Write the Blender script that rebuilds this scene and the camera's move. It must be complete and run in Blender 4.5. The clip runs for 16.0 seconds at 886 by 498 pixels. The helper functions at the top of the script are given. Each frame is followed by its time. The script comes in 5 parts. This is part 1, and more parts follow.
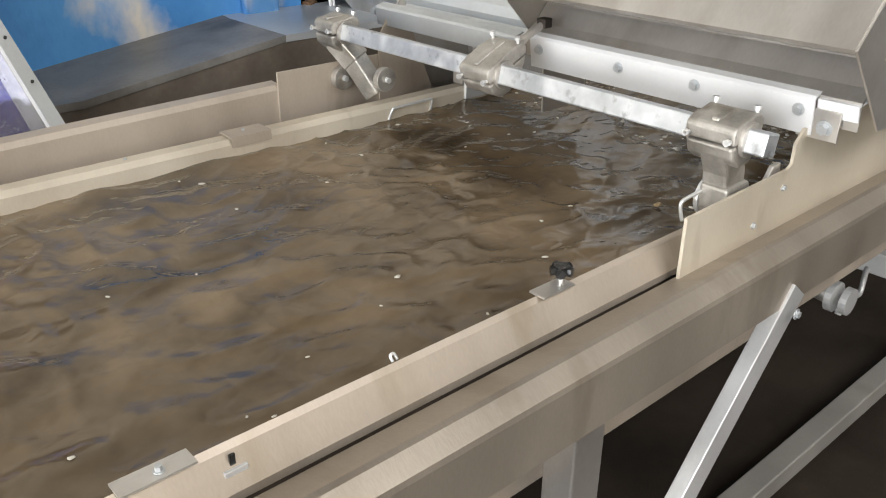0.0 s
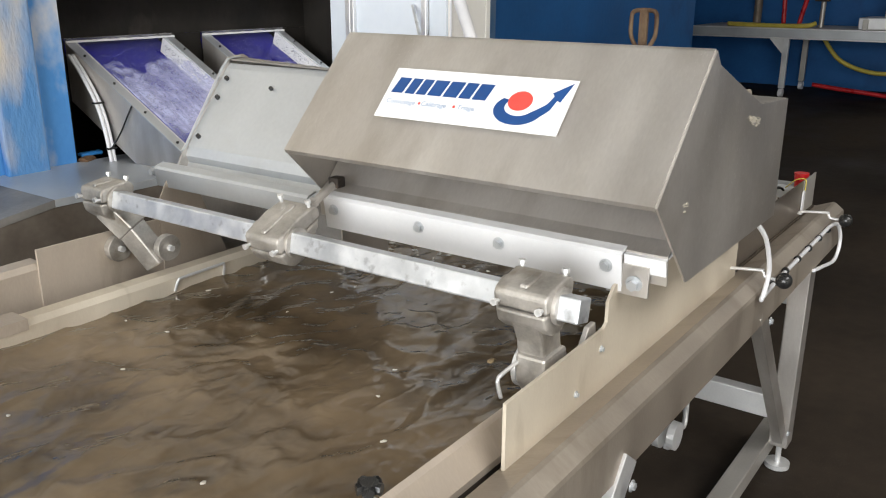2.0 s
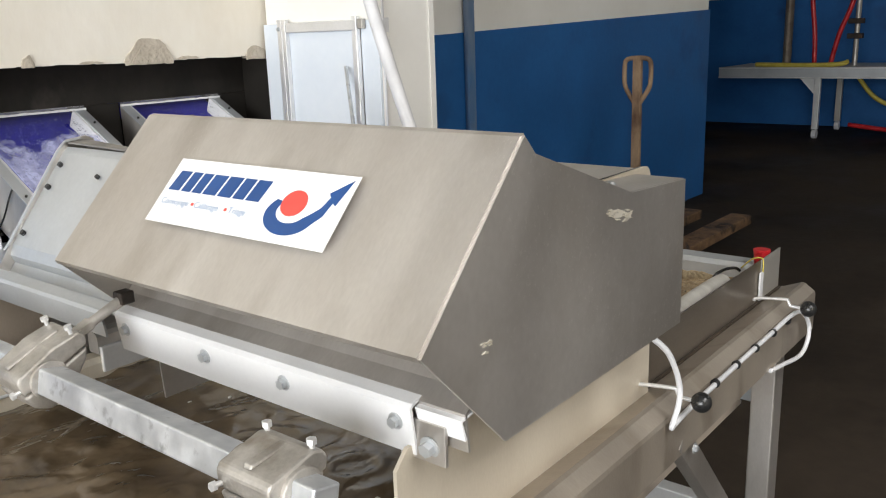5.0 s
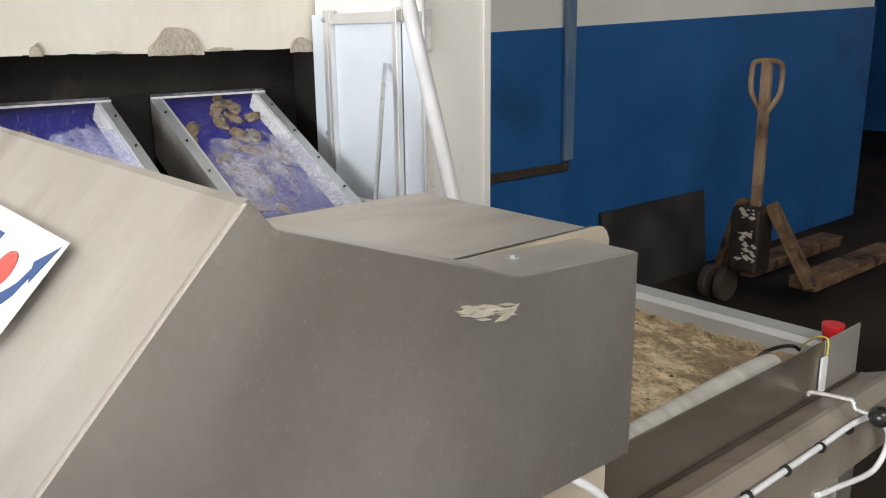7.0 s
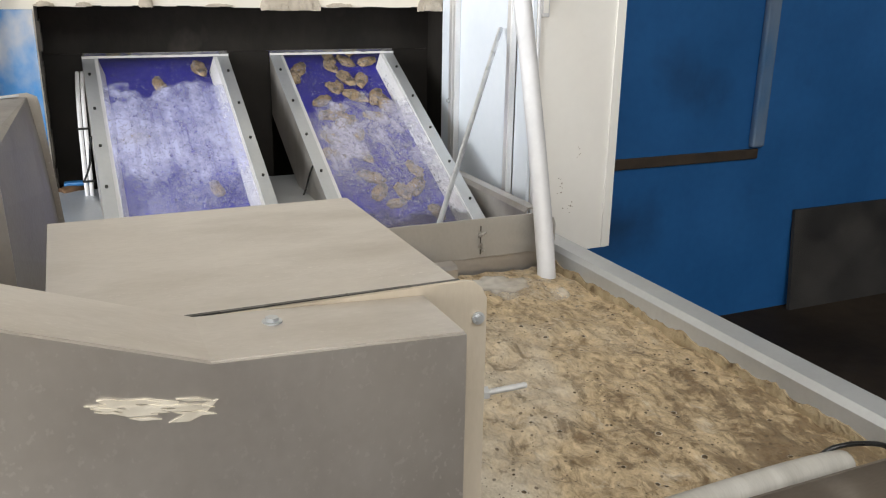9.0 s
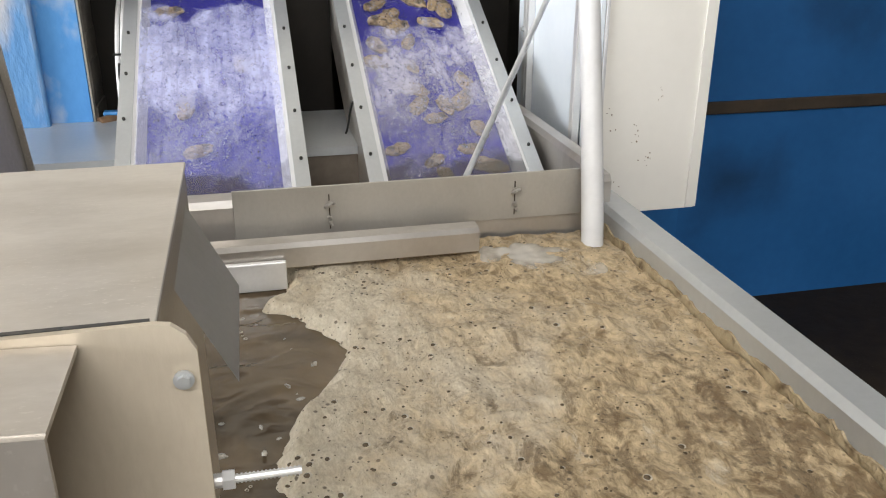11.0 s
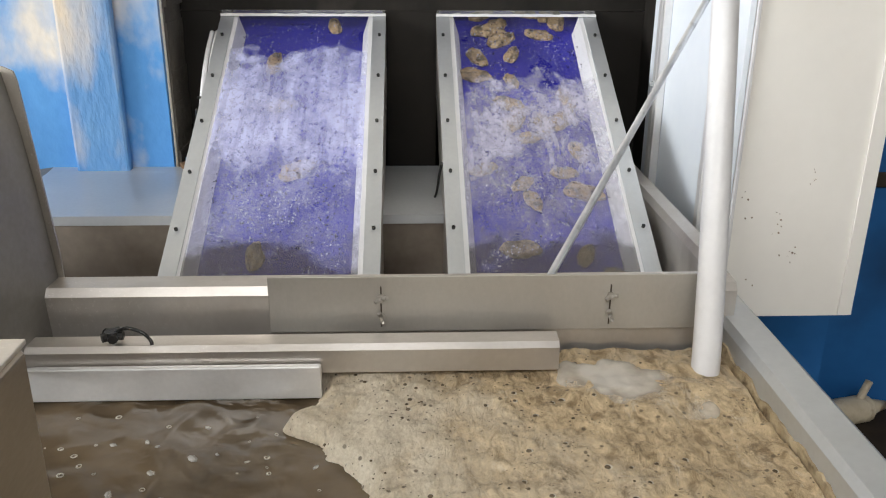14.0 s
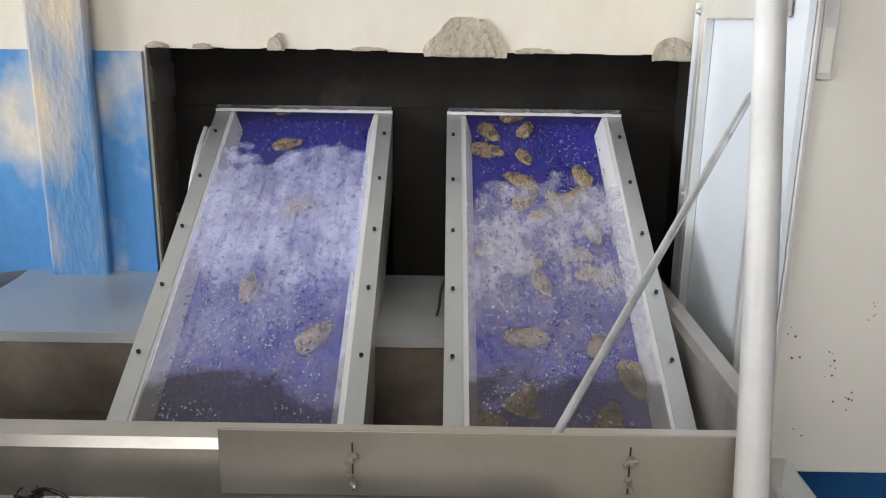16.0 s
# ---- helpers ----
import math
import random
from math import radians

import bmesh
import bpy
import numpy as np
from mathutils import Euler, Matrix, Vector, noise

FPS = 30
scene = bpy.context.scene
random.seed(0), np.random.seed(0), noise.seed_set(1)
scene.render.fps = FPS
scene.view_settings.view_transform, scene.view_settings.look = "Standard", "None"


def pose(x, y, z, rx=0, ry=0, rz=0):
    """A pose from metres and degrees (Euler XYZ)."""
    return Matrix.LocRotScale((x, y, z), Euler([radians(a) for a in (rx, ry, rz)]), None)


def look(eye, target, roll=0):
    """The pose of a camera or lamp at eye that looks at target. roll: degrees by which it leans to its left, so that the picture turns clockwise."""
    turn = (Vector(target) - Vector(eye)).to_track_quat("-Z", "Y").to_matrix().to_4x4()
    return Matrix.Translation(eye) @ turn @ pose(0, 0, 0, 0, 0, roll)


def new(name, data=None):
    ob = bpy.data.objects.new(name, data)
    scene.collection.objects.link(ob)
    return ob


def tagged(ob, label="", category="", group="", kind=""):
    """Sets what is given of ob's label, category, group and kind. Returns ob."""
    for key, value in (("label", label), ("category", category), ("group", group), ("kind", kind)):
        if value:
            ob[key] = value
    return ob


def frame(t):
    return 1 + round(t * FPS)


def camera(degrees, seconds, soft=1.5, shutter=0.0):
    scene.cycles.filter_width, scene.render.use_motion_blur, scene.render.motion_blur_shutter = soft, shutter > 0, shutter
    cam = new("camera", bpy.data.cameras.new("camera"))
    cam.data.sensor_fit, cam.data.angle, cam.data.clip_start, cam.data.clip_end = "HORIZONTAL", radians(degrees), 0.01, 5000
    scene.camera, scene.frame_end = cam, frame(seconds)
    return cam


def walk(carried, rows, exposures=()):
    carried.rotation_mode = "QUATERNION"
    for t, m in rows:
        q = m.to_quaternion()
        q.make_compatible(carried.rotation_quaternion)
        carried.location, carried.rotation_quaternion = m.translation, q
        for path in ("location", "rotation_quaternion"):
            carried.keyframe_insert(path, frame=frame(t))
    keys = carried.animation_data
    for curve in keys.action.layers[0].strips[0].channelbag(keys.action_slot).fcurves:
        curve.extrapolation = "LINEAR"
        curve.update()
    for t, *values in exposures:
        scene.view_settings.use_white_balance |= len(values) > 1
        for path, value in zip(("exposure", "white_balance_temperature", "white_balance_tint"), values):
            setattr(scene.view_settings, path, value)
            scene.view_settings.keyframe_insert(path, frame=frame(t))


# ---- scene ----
cam = camera(55.4, 16.0, soft=1.1)
PATH = [
    (0, (-0.024, 0.03, 1.508), (1.18, 1.37, 0.639), 0.5),
    (0.5, (0.039, 0.049, 1.513), (1.362, 1.318, 0.715), 0.6),
    (1, (0.082, 0.087, 1.523), (1.505, 1.291, 0.798), 0.5),
    (1.5, (0.125, 0.114, 1.529), (1.619, 1.268, 0.869), 0.3),
    (2, (0.158, 0.133, 1.539), (1.71, 1.242, 0.94), 0.2),
    (2.5, (0.187, 0.153, 1.537), (1.783, 1.228, 0.99), 0.0),
    (3, (0.233, 0.137, 1.539), (1.843, 1.204, 1.02), -0.3),
    (3.5, (0.333, 0.073, 1.546), (1.917, 1.185, 1.041), -0.2),
    (4, (0.444, 0.007, 1.551), (1.99, 1.171, 1.044), -0.1),
    (4.5, (0.561, 0.014, 1.547), (2.088, 1.203, 1.043), -0.9),
    (4.7, (0.616, 0.024, 1.558), (2.138, 1.222, 1.059), -1.5),
    (6.8, (1.212, -0.02, 1.563), (2.502, 1.427, 1.07), -0.6),
    (7, (1.27, 0.011, 1.564), (2.524, 1.486, 1.06), -0.7),
    (7.5, (1.401, 0.071, 1.569), (2.533, 1.634, 1.044), -1.1),
    (8, (1.528, 0.074, 1.568), (2.523, 1.722, 1.027), -0.8),
    (8.5, (1.672, 0.039, 1.573), (2.539, 1.751, 1.01), 0.4),
    (8.7, (1.721, 0.018, 1.578), (2.547, 1.746, 1.002), 0.7),
    (11, (2.169, 0.219, 1.545), (2.584, 2.022, 0.786), 0.1),
    (11.5, (2.275, 0.231, 1.548), (2.495, 2.046, 0.738), 0.7),
    (12, (2.331, 0.251, 1.543), (2.443, 2.058, 0.693), 0.2),
    (12.5, (2.348, 0.289, 1.548), (2.404, 2.091, 0.682), -0.6),
    (13, (2.353, 0.383, 1.566), (2.388, 2.196, 0.724), -0.6),
    (13.5, (2.353, 0.476, 1.569), (2.401, 2.32, 0.796), -0.3),
    (14, (2.355, 0.532, 1.567), (2.434, 2.4, 0.857), 0.4),
    (14.5, (2.379, 0.586, 1.576), (2.449, 2.474, 0.921), 0.7),
    (15, (2.403, 0.657, 1.578), (2.448, 2.565, 0.982), 1.1),
    (15.5, (2.427, 0.72, 1.581), (2.441, 2.642, 1.031), 1.4),
    (16, (2.429, 0.77, 1.585), (2.429, 2.697, 1.05), 0.9),
]
walk(cam, [(t, look(eye, target, roll)) for t, eye, target, roll in PATH], [(0.0, -0.1), (4.7, -0.07), (7.0, -0.05), (8.7, 0.14), (10.8, 0.42), (12.0, 0.46), (13.0, 0.42), (14.5, 0.22), (16.0, -0.06)])

# ---- light ----
world = bpy.data.worlds.new("world")
scene.world = world
world.use_nodes = True
sky = world.node_tree.nodes.new("ShaderNodeTexSky")
sky.sky_type, sky.sun_disc, sky.sun_elevation, sky.sun_rotation = "NISHITA", False, radians(45), radians(250)
world.node_tree.links.new(sky.outputs[0], world.node_tree.nodes["Background"].inputs[0])
world.node_tree.nodes["Background"].inputs[1].default_value = 0.12


def area(name, m, sx, sy, watts, colour):
    lamp = bpy.data.lights.new(name, "AREA")
    lamp.shape, lamp.size, lamp.size_y, lamp.energy, lamp.color = "RECTANGLE", sx, sy, watts, colour
    ob = new(name, lamp)
    ob.matrix_basis = m
    return ob


# daylight in the hall's gateway, and two unseen fill lamps added under the roof
area("gateway_daylight", look((-6.9, -1.2, 2.1), (2.0, 0.2, 1.2)), 6.0, 3.8, 930, (0.97, 0.99, 1.0))
area("roof_fill", look((1.2, -3.0, 4.55), (1.2, -3.0, 0)), 4.0, 2.2, 260, (1.0, 0.99, 0.97))
area("roof_fill_far", look((10.5, -2.2, 4.55), (10.5, -2.2, 0)), 4.0, 2.2, 26, (1.0, 0.99, 0.97))

# ---- materials ----


def material(name, low, high, rough=(0.4, 0.6), metal=0.0, scale=6.0, fine=60.0, bump=0.1, stretch=(1, 1, 1), dirt=None, dirt_at=(0.55, 0.7), dirt_scale=3.0, specular=0.5, coat=0.0, speck=None):
    """A surface that varies at two scales, with grain, uneven gloss and, where given, stains."""
    m = bpy.data.materials.new(name)
    m.use_nodes = True
    t = m.node_tree
    out = t.nodes["Principled BSDF"]
    co = t.nodes.new("ShaderNodeTexCoord")
    mp = t.nodes.new("ShaderNodeMapping")
    mp.inputs["Scale"].default_value = stretch
    t.links.new(co.outputs["Object"], mp.inputs[0])

    def noise_of(s, detail):
        n = t.nodes.new("ShaderNodeTexNoise")
        n.inputs["Scale"].default_value, n.inputs["Detail"].default_value = s, detail
        t.links.new(mp.outputs[0], n.inputs["Vector"])
        return n.outputs["Fac"]

    def blend(fac, a, b):
        x = t.nodes.new("ShaderNodeMix")
        x.data_type = "RGBA"
        for s, v in ((x.inputs[0], fac), (x.inputs[6], a), (x.inputs[7], b)):
            if isinstance(v, bpy.types.NodeSocket):
                t.links.new(v, s)
            else:
                s.default_value = (*v, 1) if isinstance(v, tuple) else v
        return x.outputs[2]

    def ramp(fac, a, b, lo=0.0, hi=1.0):
        r = t.nodes.new("ShaderNodeMapRange")
        for i, v in enumerate((a, b, lo, hi)):
            r.inputs[i + 1].default_value = v
        t.links.new(fac, r.inputs[0])
        return r.outputs[0]

    big, small = noise_of(scale, 5), noise_of(fine, 4)
    mixed = t.nodes.new("ShaderNodeMath")
    mixed.operation = "MULTIPLY_ADD"
    t.links.new(small, mixed.inputs[0])
    mixed.inputs[1].default_value = 0.4
    t.links.new(ramp(big, 0.3, 0.7, 0.0, 0.75), mixed.inputs[2])
    colour = blend(ramp(mixed.outputs[0], 0.15, 0.95), low, high)
    if dirt:
        d = noise_of(dirt_scale, 8)
        colour = blend(ramp(d, *dirt_at), colour, dirt)
    if speck:
        patch = t.nodes.new("ShaderNodeMath")
        patch.operation = "MULTIPLY"
        t.links.new(ramp(noise_of(190.0, 3), 0.61, 0.69, 0.0, 0.32), patch.inputs[0])
        t.links.new(ramp(noise_of(3.1, 4), 0.45, 0.65), patch.inputs[1])
        colour = blend(patch.outputs[0], colour, speck)
    t.links.new(colour, out.inputs["Base Color"])
    t.links.new(ramp(big, 0.3, 0.7, *rough), out.inputs["Roughness"])
    out.inputs["Metallic"].default_value = metal
    out.inputs["Specular IOR Level"].default_value = specular
    out.inputs["Coat Weight"].default_value = coat
    if bump:
        b = t.nodes.new("ShaderNodeBump")
        b.inputs["Strength"].default_value, b.inputs["Distance"].default_value = bump, 0.01
        t.links.new(small, b.inputs["Height"])
        t.links.new(b.outputs[0], out.inputs["Normal"])
    return m


STEEL = material("brushed_stainless_steel", (0.505, 0.475, 0.445), (0.69, 0.66, 0.625), (0.30, 0.5), 0.80, 2.5, 90, 0.03, (1, 2.4, 0.8), (0.37, 0.335, 0.29), (0.48, 0.78), 3.0, speck=(0.85, 0.82, 0.78))
STEEL_TAN = material("matt_pickled_steel", (0.43, 0.365, 0.30), (0.57, 0.495, 0.415), (0.42, 0.6), 0.45, 2.0, 90, 0.04, (3, 1, 1), (0.36, 0.30, 0.22), (0.6, 0.8), 3.5)
STEEL_PALETAN = material("pale_tan_steel", (0.56, 0.49, 0.39), (0.70, 0.63, 0.52), (0.42, 0.6), 0.35, 2.0, 90, 0.04, (3, 1, 1), (0.42, 0.35, 0.26), (0.6, 0.8), 3.5)
STEEL_SATIN = material("satin_stainless_steel", (0.48, 0.50, 0.52), (0.62, 0.64, 0.655), (0.36, 0.5), 0.6, 2.5, 90, 0.03, (1, 1, 1), (0.42, 0.42, 0.42), (0.58, 0.85), 2.5)
STAINED = material("stained_and_shaded_steel", (0.13, 0.105, 0.082), (0.26, 0.22, 0.18), (0.45, 0.65), 0.4, 3, 60, 0.1, (1, 1, 1), (0.08, 0.06, 0.045), (0.5, 0.75), 4)
SCRAPER = material("white_scraper_plastic", (0.70, 0.70, 0.71), (0.79, 0.79, 0.80), (0.3, 0.45), 0, 5, 140, 0.03)
# steel with shade put in its colour, for surfaces turned from the light
GRIMY = material("dimmed_grey_steel", (0.19, 0.18, 0.165), (0.34, 0.32, 0.30), (0.4, 0.6), 0.4, 3, 90, 0.05, (1, 1, 1), (0.11, 0.10, 0.09), (0.5, 0.75), 4)
MESH = material("dark_mesh_sheet", (0.012, 0.012, 0.013), (0.06, 0.057, 0.055), (0.6, 0.85), 0, 4, 150, 0.4, (1, 1, 1), (0.09, 0.08, 0.07), (0.6, 0.8), 3)
SCUM = material("dried_tan_scum", (0.30, 0.22, 0.12), (0.58, 0.48, 0.32), (0.6, 0.8), 0, 18, 120, 0.9, (1, 1, 1), (0.16, 0.11, 0.06), (0.55, 0.7), 30)
STEEL_BARE = material("shaded_brown_steel", (0.26, 0.225, 0.19), (0.38, 0.335, 0.285), (0.34, 0.5), 0.85, 2.5, 90, 0.03, (1, 1, 3), (0.21, 0.18, 0.145), (0.54, 0.82), 2.6)
IRON = material("black_greasy_iron", (0.012, 0.010, 0.009), (0.05, 0.036, 0.026), (0.4, 0.7), 0.3, 12, 80, 0.3, (1, 1, 1), (0.10, 0.055, 0.03), (0.58, 0.72), 9)
STEEL_DULL = material("dull_stainless_steel", (0.42, 0.40, 0.37), (0.54, 0.52, 0.48), (0.42, 0.6), 0.7, 3, 120, 0.04, (1.5, 1, 1), (0.34, 0.31, 0.26), (0.58, 0.85), 4)
STEEL_PALE = material("pale_milled_aluminium", (0.68, 0.68, 0.68), (0.86, 0.86, 0.86), (0.3, 0.45), 0.6, 5, 140, 0.03)
GALV = material("galvanised_steel", (0.55, 0.58, 0.62), (0.78, 0.80, 0.83), (0.3, 0.5), 0.75, 26, 70, 0.05, (1, 1, 1), (0.35, 0.36, 0.38), (0.6, 0.75), 40)
CAST = material("cast_aluminium", (0.36, 0.34, 0.31), (0.60, 0.57, 0.53), (0.38, 0.6), 0.75, 20, 160, 0.07, (1, 1, 1), (0.25, 0.21, 0.16), (0.55, 0.75), 14)
CREAM = material("cream_wall_paint", (0.74, 0.68, 0.58), (0.86, 0.82, 0.74), (0.6, 0.8), 0, 2, 30, 0.15, (1, 1, 0.5), (0.50, 0.38, 0.26), (0.6, 0.8), 3)
WHITEWASH = material("white_wall_paint", (0.86, 0.84, 0.79), (0.93, 0.92, 0.88), (0.6, 0.8), 0, 2, 30, 0.12, (1, 1, 0.5), (0.70, 0.62, 0.50), (0.64, 0.82), 3)
BLUE = material("dark_blue_wall_paint", (0.015, 0.095, 0.28), (0.027, 0.145, 0.41), (0.45, 0.65), 0, 1.6, 25, 0.1, (1, 1, 1), (0.015, 0.04, 0.10), (0.58, 0.82), 1.5, 0.22)
BLUE_WORN = material("worn_light_blue_wall_paint", (0.04, 0.19, 0.50), (0.09, 0.31, 0.66), (0.5, 0.75), 0, 3, 40, 0.25, (1, 1, 0.7), (0.66, 0.62, 0.56), (0.50, 0.66), 4.2)
BLUE_STRIP = material("flaking_blue_pilaster_paint", (0.04, 0.18, 0.46), (0.12, 0.28, 0.52), (0.5, 0.75), 0, 6, 60, 0.4, (1, 1, 0.4), (0.66, 0.56, 0.43), (0.42, 0.58), 4)
CONCRETE = material("wet_concrete_floor", (0.015, 0.0115, 0.009), (0.058, 0.044, 0.032), (0.5, 0.9), 0, 0.9, 14, 0.25, (1, 1, 1), (0.012, 0.0095, 0.008), (0.5, 0.7), 0.7, 0.12, speck=(0.11, 0.095, 0.08))
PLASTER = material("broken_plaster", (0.40, 0.35, 0.28), (0.62, 0.55, 0.46), (0.8, 0.95), 0, 11, 60, 0.9)
ROOF = material("grey_roof_sheet", (0.28, 0.27, 0.25), (0.38, 0.37, 0.35), (0.6, 0.8), 0, 1.5, 20, 0.1)
BLACK = material("black_shade_fill", (0.010, 0.009, 0.008), (0.022, 0.019, 0.016), (0.6, 0.8), 0, 3, 30, 0.1, (1, 1, 1), (0.028, 0.024, 0.02), (0.62, 0.8), 5, 0.2)
WHITE_PANEL = material("white_lacquered_panel", (0.83, 0.81, 0.77), (0.90, 0.88, 0.84), (0.3, 0.5), 0, 2, 40, 0.02, (1, 1, 1), (0.55, 0.46, 0.36), (0.7, 0.85), 4)
PANEL_BLUISH = material("bluish_white_plastic_panel", (0.66, 0.72, 0.80), (0.76, 0.81, 0.87), (0.25, 0.4), 0, 2, 30, 0.02)
CURTAIN = material("scuffed_black_rubber", (0.010, 0.009, 0.008), (0.026, 0.023, 0.020), (0.55, 0.8), 0, 5, 40, 0.15, (1, 1, 0.6), (0.060, 0.052, 0.044), (0.62, 0.85), 7, 0.15)
JAMB = material("worn_grey_blue_paint", (0.022, 0.10, 0.27), (0.06, 0.17, 0.36), (0.5, 0.7), 0, 4, 30, 0.2, (1, 1, 0.3), (0.30, 0.34, 0.38), (0.50, 0.72), 3)
STEEL_BEAM = material("weathered_beam_steel", (0.315, 0.27, 0.225), (0.45, 0.395, 0.33), (0.34, 0.5), 0.6, 2.0, 90, 0.04, (3, 1, 1), (0.24, 0.195, 0.145), (0.55, 0.78), 3.0)
BELT = material("violet_blue_belt", (0.012, 0.010, 0.22), (0.022, 0.019, 0.38), (0.25, 0.45), 0, 8, 60, 0.1)
WATER = material("turbid_brown_water", (0.085, 0.061, 0.037), (0.205, 0.150, 0.093), (0.07, 0.15), 0, 3.4, 9, 0.0, (1, 1.15, 1), (0.055, 0.040, 0.025), (0.48, 0.74), 5, 0.36)


def rippled(m, scale, strength, distance):
    """Adds short crisp ripples, longer along the tank than across it."""
    t = m.node_tree
    co, mp, n, b = (t.nodes.new(k) for k in ("ShaderNodeTexCoord", "ShaderNodeMapping", "ShaderNodeTexNoise", "ShaderNodeBump"))
    mp.inputs["Scale"].default_value = (1.0, 1.25, 1.0)
    mp.inputs["Rotation"].default_value = (0, 0, radians(12))
    n.inputs["Scale"].default_value, n.inputs["Detail"].default_value, n.inputs["Distortion"].default_value = scale, 2.0, 0.4
    b.inputs["Strength"].default_value, b.inputs["Distance"].default_value = strength, distance
    t.links.new(co.outputs["Object"], mp.inputs[0])
    t.links.new(mp.outputs[0], n.inputs["Vector"])
    t.links.new(n.outputs["Fac"], b.inputs["Height"])
    t.links.new(b.outputs[0], t.nodes["Principled BSDF"].inputs["Normal"])


rippled(WATER, 16.0, 0.30, 0.02)
FLECK = material("pale_shell_flecks", (0.55, 0.50, 0.42), (0.75, 0.72, 0.66), (0.4, 0.6), 0, 40, 160, 0.3)
SHELL = material("oyster_shell", (0.16, 0.105, 0.05), (0.56, 0.41, 0.23), (0.5, 0.7), 0, 30, 120, 0.6, (1, 1, 1), (0.10, 0.075, 0.04), (0.5, 0.65), 50)
BLACK_PLASTIC = material("black_plastic", (0.012, 0.012, 0.012), (0.02, 0.02, 0.02), (0.2, 0.35), 0, 20, 80, 0.02)
WHITE_PLASTIC = material("white_plastic_hose", (0.62, 0.62, 0.64), (0.76, 0.76, 0.78), (0.3, 0.45), 0, 8, 80, 0.05)
RED = material("red_plastic", (0.45, 0.012, 0.015), (0.58, 0.025, 0.03), (0.25, 0.4), 0, 10, 60, 0.02)
YELLOW = material("yellow_hose", (0.45, 0.36, 0.05), (0.6, 0.5, 0.09), (0.4, 0.6), 0, 10, 60, 0.05)
RUST = material("rusty_painted_iron", (0.09, 0.045, 0.022), (0.28, 0.17, 0.09), (0.6, 0.85), 0.2, 12, 80, 0.4, (1, 1, 1), (0.03, 0.02, 0.015), (0.5, 0.65), 9)
RUST_PALE = material("worn_tan_painted_iron", (0.16, 0.09, 0.05), (0.42, 0.29, 0.18), (0.55, 0.8), 0.1, 9, 60, 0.3, (1, 1, 0.5), (0.09, 0.045, 0.025), (0.52, 0.66), 7)
STICKER = material("white_sticker_film", (0.80, 0.80, 0.80), (0.86, 0.86, 0.86), (0.3, 0.4), 0, 3, 60, 0.0)
INK_BLUE = material("blue_print", (0.010, 0.055, 0.20), (0.015, 0.075, 0.26), (0.3, 0.4), 0, 9, 60, 0.0)
INK_RED = material("red_print", (0.65, 0.06, 0.05), (0.75, 0.09, 0.07), (0.3, 0.4), 0, 9, 60, 0.0)
INK_GREY = material("pale_blue_print", (0.28, 0.36, 0.50), (0.34, 0.42, 0.56), (0.3, 0.4), 0, 9, 60, 0.0)
VALVE_BLUE = material("blue_lever_plastic", (0.02, 0.16, 0.42), (0.03, 0.2, 0.5), (0.3, 0.4), 0, 9, 60, 0.0)
BRASS = material("scraped_bright_metal", (0.72, 0.66, 0.55), (0.85, 0.80, 0.70), (0.3, 0.5), 0.5, 30, 90, 0.1)


def clear(name, colour, rough, alpha):
    m = bpy.data.materials.new(name)
    m.use_nodes = True
    t = m.node_tree
    out = t.nodes["Principled BSDF"]
    n = t.nodes.new("ShaderNodeTexNoise")
    n.inputs["Scale"].default_value, n.inputs["Detail"].default_value = 7, 8
    co = t.nodes.new("ShaderNodeTexCoord")
    t.links.new(co.outputs["Object"], n.inputs["Vector"])
    r = t.nodes.new("ShaderNodeMapRange")
    for i, v in enumerate((0.38, 0.6, alpha[0], alpha[1])):
        r.inputs[i + 1].default_value = v
    t.links.new(n.outputs["Fac"], r.inputs[0])
    t.links.new(r.outputs[0], out.inputs["Alpha"])
    out.inputs["Base Color"].default_value = (*colour, 1)
    out.inputs["Roughness"].default_value = rough
    return m


